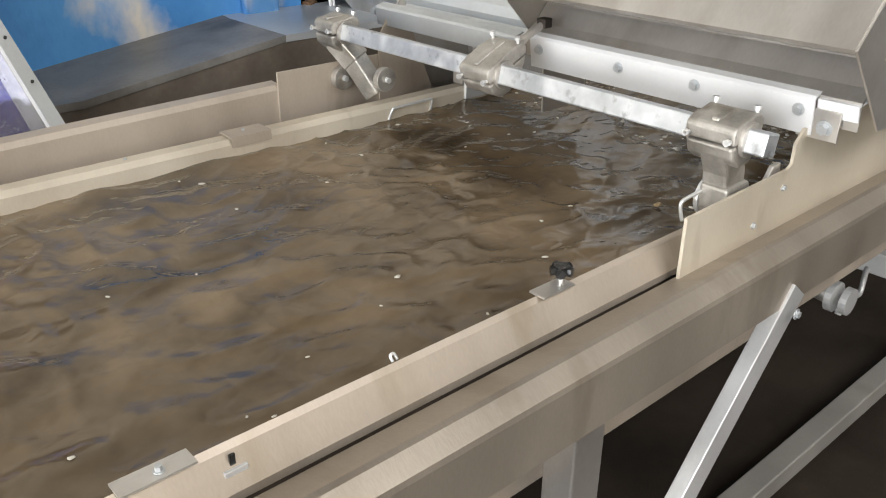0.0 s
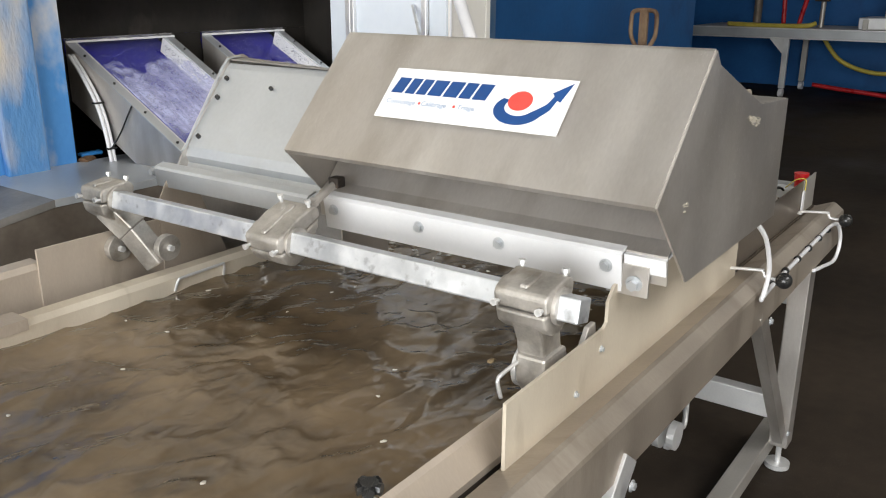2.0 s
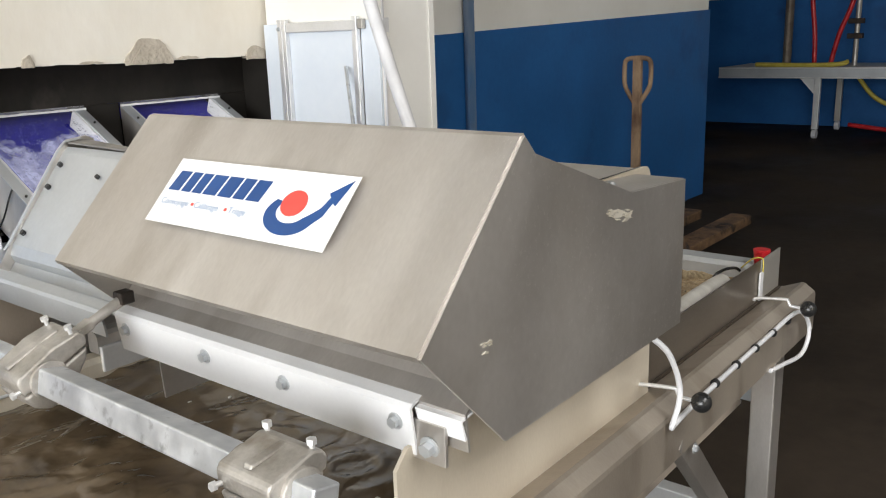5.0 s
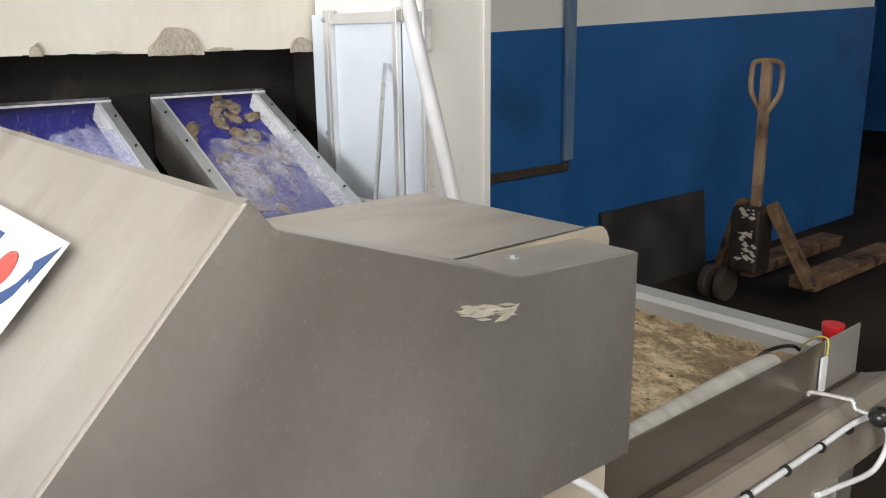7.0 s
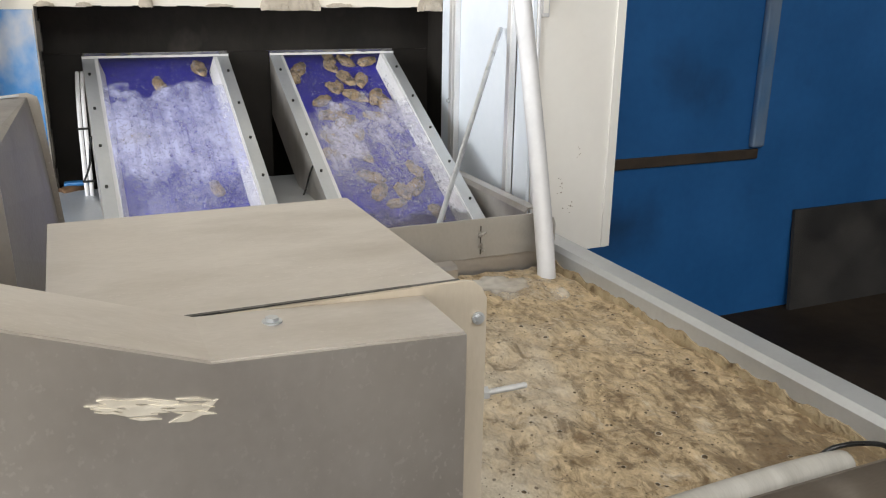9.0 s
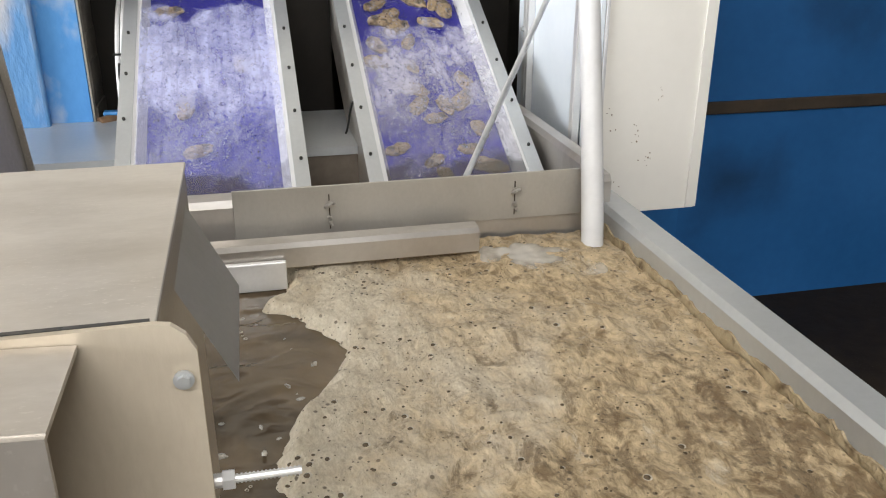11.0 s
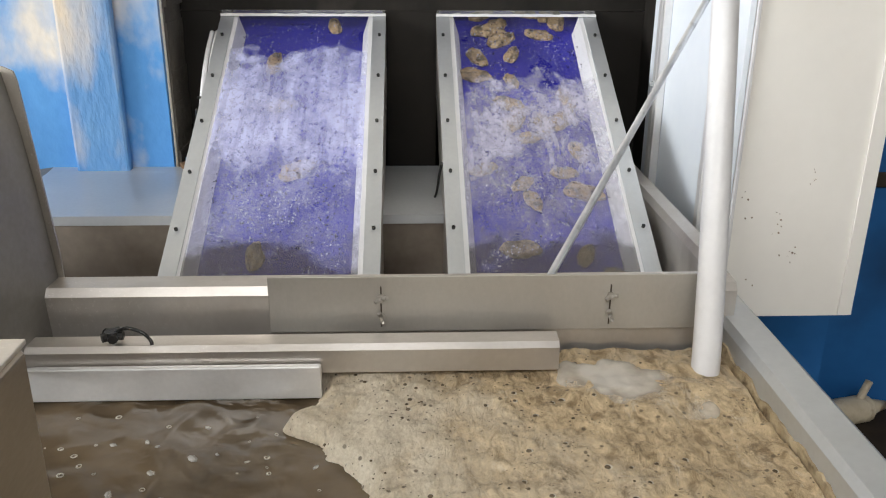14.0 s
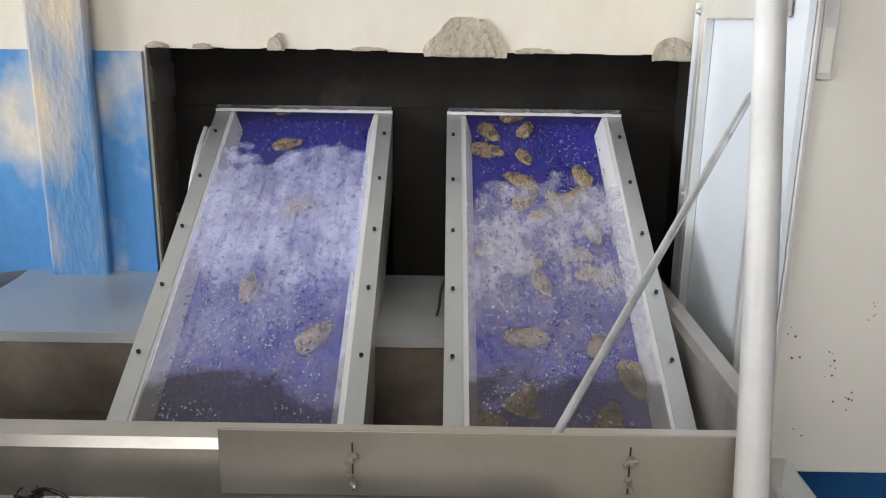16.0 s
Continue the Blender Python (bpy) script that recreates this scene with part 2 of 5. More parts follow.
def foam_material():
    """Cream froth that goes brown and wormy away from the current, pitted with dark bubbles."""
    m = bpy.data.materials.new("brown_wash_foam")
    m.use_nodes = True
    t = m.node_tree
    out = t.nodes["Principled BSDF"]
    co = t.nodes.new("ShaderNodeTexCoord")

    def node(kind, **values):
        n = t.nodes.new(kind)
        for k, v in values.items():
            n.inputs[k].default_value = v
        return n

    def link(a, b):
        t.links.new(a, b)

    def curve(fac, a, b, lo=0.0, hi=1.0):
        r = t.nodes.new("ShaderNodeMapRange")
        for k, v in enumerate((a, b, lo, hi)):
            r.inputs[k + 1].default_value = v
        link(fac, r.inputs[0])
        return r.outputs[0]

    def mix(fac, a, b):
        x = t.nodes.new("ShaderNodeMix")
        x.data_type = "RGBA"
        link(fac, x.inputs[0])
        for s, v in ((x.inputs[6], a), (x.inputs[7], b)):
            if isinstance(v, tuple):
                s.default_value = (*v, 1)
            else:
                link(v, s)
        return x.outputs[2]

    def times(a, b):
        x = t.nodes.new("ShaderNodeMath")
        x.operation = "MULTIPLY"
        link(a, x.inputs[0])
        link(b, x.inputs[1])
        return x.outputs[0]

    def noise_at(scale, detail, rough, distortion=0.0):
        n = node("ShaderNodeTexNoise", Scale=scale, Detail=detail, Roughness=rough, Distortion=distortion)
        link(flow.outputs[0], n.inputs["Vector"])
        return n.outputs["Fac"]

    flow = node("ShaderNodeMapping", Scale=(1.2, 0.72, 1.0), Rotation=(0, 0, radians(-14)))
    link(co.outputs["Object"], flow.inputs[0])

    def plus(a, b):
        x = t.nodes.new("ShaderNodeMath")
        link(a, x.inputs[0])
        link(b, x.inputs[1])
        return x.outputs[0]

    broad, clot = noise_at(3.4, 10.0, 0.66, 0.6), noise_at(15.0, 9.0, 0.72, 0.5)
    mottle, fine = noise_at(38.0, 7.0, 0.70, 0.9), noise_at(150.0, 4.0, 0.6)
    split = t.nodes.new("ShaderNodeSeparateXYZ")
    link(co.outputs["Object"], split.inputs[0])
    corner = times(curve(split.outputs[0], 2.30, 2.75), curve(split.outputs[1], 1.35, 0.90))
    along = plus(curve(split.outputs[0], 2.20, 2.75, -0.10, 0.20), curve(corner, 0.0, 1.0, 0.0, 0.34))
    stained = plus(broad, along)
    c = mix(curve(fine, 0.22, 0.75), (0.56, 0.475, 0.345), (0.83, 0.75, 0.61))
    brown = mix(curve(mottle, 0.32, 0.62), (0.24, 0.155, 0.070), (0.72, 0.565, 0.35))
    c = mix(curve(stained, 0.45, 0.66, 0.0, 0.92), c, brown)
    c = mix(times(curve(mottle, 0.47, 0.36), curve(stained, 0.44, 0.72, 0.05, 0.60)), c, (0.25, 0.165, 0.08))
    c = mix(times(curve(plus(clot, curve(corner, 0.0, 1.0, 0.0, 0.15)), 0.575, 0.65, 0.0, 0.72), curve(stained, 0.42, 0.55)), c, (0.155, 0.098, 0.048))
    c = mix(curve(clot, 0.42, 0.30, 0.0, 0.6), c, (0.80, 0.74, 0.62))
    for scale, keep in ((60.0, 0.66), (120.0, 0.70)):
        cell = node("ShaderNodeTexVoronoi", Scale=scale, Randomness=1.0)
        link(co.outputs["Object"], cell.inputs["Vector"])
        c = mix(times(curve(cell.outputs["Distance"], 0.24, 0.15, 0.0, 0.85), curve(cell.outputs["Color"], keep, keep + 0.04)), c, (0.12, 0.085, 0.05))
    link(c, out.inputs["Base Color"])
    out.inputs["Roughness"].default_value = 0.5
    normal = None
    for height, strength, distance in ((clot, 0.75, 0.012), (mottle, 0.8, 0.006), (fine, 0.5, 0.003)):
        b = node("ShaderNodeBump", Strength=strength, Distance=distance)
        link(height, b.inputs["Height"])
        if normal:
            link(normal, b.inputs["Normal"])
        normal = b.outputs[0]
    link(normal, out.inputs["Normal"])
    return m


FOAM = foam_material()


def mist_material(amount, tint, top, patchy):
    """Clear acrylic: fogged in a ragged band across its middle, with beads and runs where it has cleared."""
    m = bpy.data.materials.new("misted_acrylic_sheet")
    m.use_nodes = True
    t = m.node_tree
    out = t.nodes["Principled BSDF"]
    co = t.nodes.new("ShaderNodeTexCoord")
    split = t.nodes.new("ShaderNodeSeparateXYZ")
    t.links.new(co.outputs["Object"], split.inputs[0])

    def curve(fac, a, b, lo=0.0, hi=1.0):
        r = t.nodes.new("ShaderNodeMapRange")
        for k, v in enumerate((a, b, lo, hi)):
            r.inputs[k + 1].default_value = v
        t.links.new(fac, r.inputs[0])
        return r.outputs[0]

    def math_of(kind, a, b):
        x = t.nodes.new("ShaderNodeMath")
        x.operation = kind
        for s, v in ((x.inputs[0], a), (x.inputs[1], b)):
            if isinstance(v, float):
                s.default_value = v
            else:
                t.links.new(v, s)
        return x.outputs[0]

    def grain(scale, detail, stretch=(1.0, 1.0, 1.0), rough=0.6):
        mp = t.nodes.new("ShaderNodeMapping")
        mp.inputs["Scale"].default_value = stretch
        t.links.new(co.outputs["Object"], mp.inputs[0])
        n = t.nodes.new("ShaderNodeTexNoise")
        n.inputs["Scale"].default_value, n.inputs["Detail"].default_value, n.inputs["Roughness"].default_value = scale, detail, rough
        t.links.new(mp.outputs[0], n.inputs["Vector"])
        return n.outputs["Fac"]

    y = math_of("ADD", split.outputs[1], math_of("MULTIPLY", math_of("SUBTRACT", grain(7.0, 8.0), 0.5), 0.40))
    band = math_of("MULTIPLY", math_of("ADD", curve(y, 2.18, 2.24, 0.0, 0.38), curve(y, 2.36, 2.47, 0.0, 0.62)), curve(y, top, top - 0.035))
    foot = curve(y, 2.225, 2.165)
    blotch = curve(grain(9.0, 8.0, (1.0, 0.6, 0.6), 0.72), 0.42, 0.57, 1.0 - patchy, 1.0)
    runs = curve(grain(55.0, 3.0, (1.0, 0.05, 0.05)), 0.36, 0.50, 0.72, 1.0)
    speckle = curve(grain(85.0, 6.0, (1.0, 0.75, 0.75), 0.75), 0.41, 0.48, 0.34, 1.0)
    fog = math_of("MULTIPLY", math_of("MULTIPLY", band, blotch), math_of("MULTIPLY", math_of("MULTIPLY", runs, speckle), 0.62 * amount))
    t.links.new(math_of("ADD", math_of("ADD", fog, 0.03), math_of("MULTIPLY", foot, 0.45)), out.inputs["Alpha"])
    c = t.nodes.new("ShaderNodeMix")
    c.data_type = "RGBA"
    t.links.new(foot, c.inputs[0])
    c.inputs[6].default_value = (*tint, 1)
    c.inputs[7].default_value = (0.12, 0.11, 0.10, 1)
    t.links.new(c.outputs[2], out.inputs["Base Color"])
    out.inputs["Roughness"].default_value = 0.1
    return m


# plaster for the reveal, with the opening's shade put in its colour
DARK_PLASTER = material("shaded_plaster", (0.06, 0.052, 0.044), (0.13, 0.118, 0.10), (0.8, 0.95), 0, 8, 50, 0.8)
DIRT = material("brown_dirt_and_shade", (0.035, 0.026, 0.018), (0.07, 0.05, 0.035), (0.6, 0.8), 0, 8, 40, 0.2)
FROTH = clear("white_froth", (0.80, 0.77, 0.71), 0.5, (0.0, 0.7))
PIT = material("dark_bubble_film", (0.07, 0.05, 0.03), (0.15, 0.11, 0.07), (0.08, 0.2), 0, 60, 200, 0.0)
RIM = material("pale_bubble_rim", (0.52, 0.46, 0.36), (0.74, 0.69, 0.60), (0.25, 0.4), 0, 60, 200, 0.2)
DROP = clear("water_drop", (0.60, 0.62, 0.76), 0.04, (0.32, 0.66))
PLEXI = mist_material(1.18, (0.57, 0.59, 0.84), 2.79, 0.55)
PLEXI_THIN = mist_material(1.12, (0.50, 0.49, 0.60), 2.70, 0.75)
CLEAR_LIP = clear("clear_acrylic_lip", (0.5, 0.5, 0.52), 0.1, (0.10, 0.35))
DARK_DROP = clear("dark_water_drop", (0.02, 0.02, 0.10), 0.05, (0.55, 0.8))

# ---- mesh tools ----


def box(bm, x0, x1, y0, y1, z0, z1, bevel=0.0):
    made = bmesh.ops.create_cube(bm, size=1, matrix=Matrix.LocRotScale(((x0 + x1) / 2, (y0 + y1) / 2, (z0 + z1) / 2), None, (x1 - x0, y1 - y0, z1 - z0)))["verts"]
    if bevel:
        bmesh.ops.bevel(bm, geom=list({e for v in made for e in v.link_edges}), offset=bevel, segments=2, affect="EDGES", profile=0.5)
    return bm


def prism(bm, points, axis, a, b):
    """A flat outline pushed from a to b along an axis: 'y' takes (x, z), 'x' takes (y, z), 'z' takes (x, y)."""
    def at(p, c):
        return {"y": (p[0], c, p[1]), "x": (c, p[0], p[1]), "z": (p[0], p[1], c)}[axis]
    low = [bm.verts.new(at(p, a)) for p in points]
    high = [bm.verts.new(at(p, b)) for p in points]
    faces = [bm.faces.new(low), bm.faces.new(high)]
    n = len(points)
    for i in range(n):
        faces.append(bm.faces.new((low[i], low[(i + 1) % n], high[(i + 1) % n], high[i])))
    bmesh.ops.recalc_face_normals(bm, faces=faces)
    return bm


def sheet(bm, points, axis, a, b, thick=0.004):
    """A bent metal sheet: an open line of points in the section, pushed from a to b along the axis."""
    left, right = [], []
    for i, p in enumerate(points):
        q, r = Vector(points[max(i - 1, 0)]), Vector(points[min(i + 1, len(points) - 1)])
        d = (r - q).normalized()
        n = Vector((-d.y, d.x)) * thick / 2
        left.append(tuple(Vector(p) + n))
        right.append(tuple(Vector(p) - n))
    return prism(bm, left + right[::-1], axis, a, b)


def rod(bm, p, q, r, sides=12, r2=None):
    p, q = Vector(p), Vector(q)
    m = Matrix.Translation((p + q) / 2) @ (q - p).to_track_quat("Z", "Y").to_matrix().to_4x4()
    bmesh.ops.create_cone(bm, cap_ends=True, segments=sides, radius1=r, radius2=r if r2 is None else r2, depth=(q - p).length, matrix=m)
    return bm


def beam(bm, p, q, w, h, roll=0.0):
    p, q = Vector(p), Vector(q)
    m = Matrix.Translation((p + q) / 2) @ (q - p).to_track_quat("Z", "Y").to_matrix().to_4x4() @ pose(0, 0, 0, 0, 0, roll) @ Matrix.Diagonal((w, h, (q - p).length, 1))
    bmesh.ops.create_cube(bm, size=1, matrix=m)
    return bm


def hose(bm, points, r, sides=8, steps=6):
    """A round hose along a smooth line through the points."""
    pts = [Vector(p) for p in points]
    line = []
    for i in range(len(pts) - 1):
        a, b, c, d = pts[max(i - 1, 0)], pts[i], pts[i + 1], pts[min(i + 2, len(pts) - 1)]
        for k in range(steps):
            u = k / steps
            line.append(0.5 * (2 * b + (c - a) * u + (2 * a - 5 * b + 4 * c - d) * u * u + (3 * b - a - 3 * c + d) * u ** 3))
    line.append(pts[-1])
    rings = []
    for i, p in enumerate(line):
        d = (line[min(i + 1, len(line) - 1)] - line[max(i - 1, 0)]).normalized()
        s = d.cross(Vector((0.3, 0.2, 1))).normalized()
        u = d.cross(s)
        rings.append([bm.verts.new(p + r * (math.cos(6.2832 * k / sides) * s + math.sin(6.2832 * k / sides) * u)) for k in range(sides)])
    for a, b in zip(rings, rings[1:]):
        for k in range(sides):
            bm.faces.new((a[k], a[(k + 1) % sides], b[(k + 1) % sides], b[k])).smooth = True
    bm.faces.new(rings[0][::-1])
    bm.faces.new(rings[-1])
    return bm


def mesh_of(name, bm, mat, bevel=0.0, smooth=False):
    if bevel:
        bmesh.ops.bevel(bm, geom=[e for e in bm.edges if len(e.link_faces) == 2 and e.calc_face_angle(0) > 0.5], offset=bevel, segments=2, affect="EDGES", profile=0.5)
    me = bpy.data.meshes.new(name)
    if smooth:
        for f in bm.faces:
            f.smooth = True
    bm.to_mesh(me)
    bm.free()
    me.materials.append(mat)
    return me


def part(name, bm, mat, parent=None, label="", bevel=0.0, smooth=False):
    ob = new(name, mesh_of(name, bm, mat, bevel, smooth))
    ob.parent = parent
    return tagged(ob, label)


def thing(name, label, category, group="", at=(0, 0, 0)):
    ob = new(name)
    ob.location = at
    ob.empty_display_size = 0.05
    return tagged(ob, label, category, group)


def structure(name, bm, mat, label="", bevel=0.0):
    return tagged(part(name, bm, mat, None, label, bevel), kind="structure")


B = bmesh.new


def bolt(parent, p, q, r=0.008, label=""):
    """A hexagon bolt head with its washer, its axis from p to q."""
    p, q = Vector(p), Vector(q)
    d = (q - p).normalized()
    bm = B()
    rod(bm, p, p + d * 0.002, r * 1.5, 14)
    rod(bm, p + d * 0.002, q, r, 6)
    return part("bolt", bm, STEEL_SATIN, parent, label)


# ---- hall ----
structure("floor", box(B(), -7, 15, -6, 6, -0.1, 0), CONCRETE, "dark wet concrete floor of a work hall")
structure("ceiling", box(B(), -7, 15, -6, 6, 4.6, 4.7), ROOF, "grey sheet roof over the hall")
WY = 2.79  # face of the north wall
wall = B()
box(wall, -7, -0.9, WY, 3.0, 0, 4.6)
box(wall, 0.657, 1.726, WY, 3.0, 0, 1.505)
box(wall, -0.9, 3.026, WY, 3.0, 1.505, 4.6)
box(wall, 3.026, 3.6, WY, 3.1, 0, 4.6)
wall_n = structure("wall_north", wall, CREAM, "cream painted wall with openings for the belts")
bm = B()
box(bm, 0.662, 1.722, WY - 0.018, WY - 0.001, 0, 1.492)
part("dado", bm, BLUE_WORN, wall_n, "worn light blue paint on the lower wall")
bm = B()
box(bm, 1.4725, 1.613, WY - 0.05, WY - 0.019, 0, 4.5, 0.008)
part("pilaster", bm, BLUE_STRIP, wall_n, "flaking blue and cream pilaster")
bm = B()
box(bm, 3.028, 3.61, WY - 0.016, WY - 0.001, 0, 1.50)
box(bm, 3.601, 3.612, WY, 3.084, 0, 1.50)
part("dado", bm, BLUE, wall_n, "dark blue paint on the lower wall")
wall2 = B()
box(wall2, 3.6, 8.45, 3.1, 3.3, 0, 4.6)
box(wall2, 8.25, 8.45, 3.3, 6, 0, 4.6)
wall_ne = structure("wall_northeast", wall2, WHITEWASH, "white wall above dark blue paint")
bm = B()
prism(bm, [(3.6, 0), (8.46, 0), (8.46, 1.70), (3.6, 1.525)], "y", 3.085, 3.099)
part("dado", bm, BLUE, wall_ne, "dark blue paint on the lower wall")
bm = B()
box(bm, 4.73, 4.805, 3.05, 3.084, 0.86, 4.5, 0.01)
part("door_jamb", bm, JAMB, wall_ne, "worn grey blue jamb of a blocked doorway")
bm = B()
box(bm, 3.62, 4.79, 3.07, 3.084, 0.80, 0.85, 0.006)
part("ledge", bm, DIRT, wall_ne, "brown dirty ledge of the blocked doorway")
wall3 = B()
box(wall3, 14.6, 14.8, -6, 6, 0, 4.6)
wall_e = structure("wall_east", wall3, CREAM, "cream far wall above blue paint")
bm = B()
box(bm, 14.58, 14.599, -6, 5.8, 0, 1.95)
part("dado", bm, BLUE, wall_e, "dark blue paint on the far wall")
structure("wall_far_north", box(B(), 8.45, 14.6, 5.8, 6.0, 0, 4.6), BLUE, "dark blue wall of the far bay")
structure("wall_south", box(B(), -7, 15, -6.2, -6, 0, 4.6), CREAM, "cream wall of the hall")
bm = B()
box(bm, -7.2, -7, -6, -4.4, 0, 4.6)
box(bm, -7.2, -7, 2.0, 3.0, 0, 4.6)
box(bm, -7.2, -7, -4.4, 2.0, 4.1, 4.6)
structure("wall_west", bm, CREAM, "cream wall with a wide open gateway")
# rubber sheet above the belts; black strips and passage paint the darkness below it
for x0, x1, strips in ((1.6, 3.1, ((1.6, 1.842), (2.294, 2.434), (2.880, 3.1))), (-1.2, 0.9, ((-1.2, 0.16), (0.61, 0.9)))):
    curtain = structure("rubber_curtain", box(B(), x0, x1, 2.962, 2.972, 1.353, 1.7), CURTAIN, "scuffed black rubber sheet hung behind the wall opening")
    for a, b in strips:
        part("shade_strip", box(B(), a, b, 2.963, 2.971, 0.4, 1.352), BLACK, curtain)
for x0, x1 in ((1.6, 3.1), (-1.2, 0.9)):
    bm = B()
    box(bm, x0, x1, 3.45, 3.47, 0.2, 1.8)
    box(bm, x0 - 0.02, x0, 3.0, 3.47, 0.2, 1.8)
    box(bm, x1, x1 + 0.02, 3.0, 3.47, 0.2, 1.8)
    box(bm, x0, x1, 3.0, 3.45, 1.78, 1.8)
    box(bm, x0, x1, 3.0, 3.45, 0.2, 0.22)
    structure("passage", bm, BLACK, "passage behind the wall with its darkness painted black")
for cx, cz, w, h, seed in ((2.478, 1.503, 0.108, 0.088, 1), (2.033, 1.504, 0.024, 0.036, 2), (2.962, 1.496, 0.062, 0.052, 3), (1.861, 1.503, 0.027, 0.012, 4), (2.634, 1.503, 0.055, 0.012, 5), (1.755, 1.503, 0.03, 0.014, 6), (2.25, 1.503, 0.05, 0.008, 7)):
    bm = B()
    for shrink, front in ((1.0, 0.0), (0.72, 0.004)):
        pts = [(cx + w * shrink * math.cos(a) * (0.86 + 0.22 * noise.noise((seed * 7, a * 1.1, shrink))), cz + h * shrink * max(math.sin(a), -0.16) * (0.88 + 0.26 * noise.noise((seed * 3, a * 1.3, 4))) + 0.0035 * noise.noise((a * 6, seed, 2))) for a in [i * 6.2832 / 34 for i in range(34)]]
        prism(bm, pts, "y", WY - 0.006 - front, WY + 0.002)
    part("broken_plaster", bm, PLASTER, wall_n, "bare plaster where the paint has broken away")
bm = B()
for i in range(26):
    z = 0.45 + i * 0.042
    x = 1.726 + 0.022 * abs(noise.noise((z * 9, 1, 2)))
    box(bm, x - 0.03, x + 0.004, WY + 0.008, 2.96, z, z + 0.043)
part("reveal", bm, DARK_PLASTER, wall_n, "rough plaster edge darkened for the opening's shade")
bm = B()
for i in range(30):
    x = 1.74 + i * 0.0425
    drop = 0.010 * abs(noise.noise((x * 8, 3, 5))) + 0.004 * abs(noise.noise((x * 31, 1, 5)))
    box(bm, x, x + 0.0425, WY + 0.0005, WY + 0.05, 1.5045 - drop, 1.5048)
part("broken_edge", bm, CREAM, wall_n, "uneven broken edge over the opening")
# black panels added over both reveals to keep the openings in shade
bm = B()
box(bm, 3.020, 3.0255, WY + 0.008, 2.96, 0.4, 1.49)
part("shade_panel", bm, BLACK, wall_n, "black panel added for the opening's shade")
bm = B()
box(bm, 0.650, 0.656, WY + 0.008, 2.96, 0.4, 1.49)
part("shade_panel", bm, BLACK, wall_n, "black panel added for the opening's shade")

# ---- wash tank ----
tank = thing("wash_tank", "long stainless steel wash tank full of brown water", "tank", at=(0, 0, 0))
XA = -1.6
part("front_wall", sheet(B(), [(0.745, 0.55), (0.743, 0.905), (0.737, 0.914), (0.732, 0.908), (0.7085, 0.868), (0.7095, 0.856)], "x", XA, 2.86, 0.004), STEEL_TAN, tank)
# dark sheet added to paint the shade in the slot behind the beam
part("skirt", box(B(), XA, 2.86, 0.7125, 0.7165, 0.66, 0.864), DIRT, tank)
part("back_wall", sheet(B(), [(1.75, 0.55), (1.755, 0.868), (1.765, 0.878), (1.80, 0.878), (1.806, 0.86)], "x", XA, 1.72, 0.004), STEEL_PALETAN, tank)
part("end_wall", sheet(B(), [(2.897, 0.55), (2.899, 0.925), (2.906, 0.936), (2.955, 0.938), (2.965, 0.93), (2.967, 0.86)], "y", 0.70, 1.96, 0.004), STEEL_SATIN, tank)
part("bottom", box(B(), XA, 2.89, 0.75, 1.75, 0.54, 0.55), STEEL_DULL, tank)
part("front_beam", prism(B(), [(0.691, 0.80), (0.691, 0.866), (0.645, 0.884), (0.634, 0.8885), (0.626, 0.886), (0.602, 0.868), (0.60, 0.86), (0.60, 0.765), (0.606, 0.76), (0.64, 0.76), (0.64, 0.80)], "x", XA, 2.975), STEEL_BEAM, tank)
part("beam_end", box(B(), 2.9755, 2.980, 0.603, 0.690, 0.77, 0.868), STEEL, tank, bevel=0.001)


def sloped(bm, x0, rise):
    """Lets a long piece fall towards the drain."""
    for v in bm.verts:
        v.co.z += (v.co.x - x0) * rise
    return bm


part("back_beam", sloped(sheet(B(), [(1.90, 0.66), (1.90, 0.925), (1.908, 0.935), (1.945, 0.937), (1.95, 0.93)], "x", XA, 1.09, 0.005), 0.8, 0.02), STEEL_TAN, tank)
part("back_beam", sheet(B(), [(1.85, 0.70), (1.85, 0.985), (1.858, 0.996), (1.90, 0.998), (1.905, 0.99)], "x", 1.725, 2.92, 0.005), STEEL, tank)
part("back_plate", box(B(), 1.078, 1.44, 1.893, 1.899, 0.82, 0.977), STEEL_TAN, tank, bevel=0.001)
part("front_plate", prism(B(), [(1.075, 0.865), (1.075, 0.977), (1.39, 0.984), (1.402, 0.992), (1.402, 1.028), (1.425, 1.052), (2.13, 1.06), (2.13, 0.865)], "y", 0.678, 0.684), STEEL_PALETAN, tank)
for x, z in ((1.293, 0.902), (1.381, 0.951)):
    bolt(tank, (x, 0.678, z), (x, 0.672, z), 0.004)
part("flap", box(B(), 2.117, 2.86, 1.838, 1.843, 0.92, 1.022), STEEL_DULL, tank, bevel=0.001)
for x in (2.306, 2.697):
    part("slot", box(B(), x - 0.0012, x + 0.0012, 1.8365, 1.8378, 0.930, 1.004), DIRT, tank)
    for z, turn in ((0.984, 0.4), (0.950, 1.9)):
        bm = B()
        rod(bm, (x, 1.838, z), (x, 1.834, z), 0.0065, 12)
        rod(bm, (x, 1.834, z), (x, 1.820, z), 0.0030, 8)
        for side in (-1, 1):
            rod(bm, (x, 1.832, z), (x + side * 0.011 * math.cos(turn), 1.826, z + side * 0.011 * math.sin(turn)), 0.0036, 8)
        part("wing_nut", bm, CAST, tank)
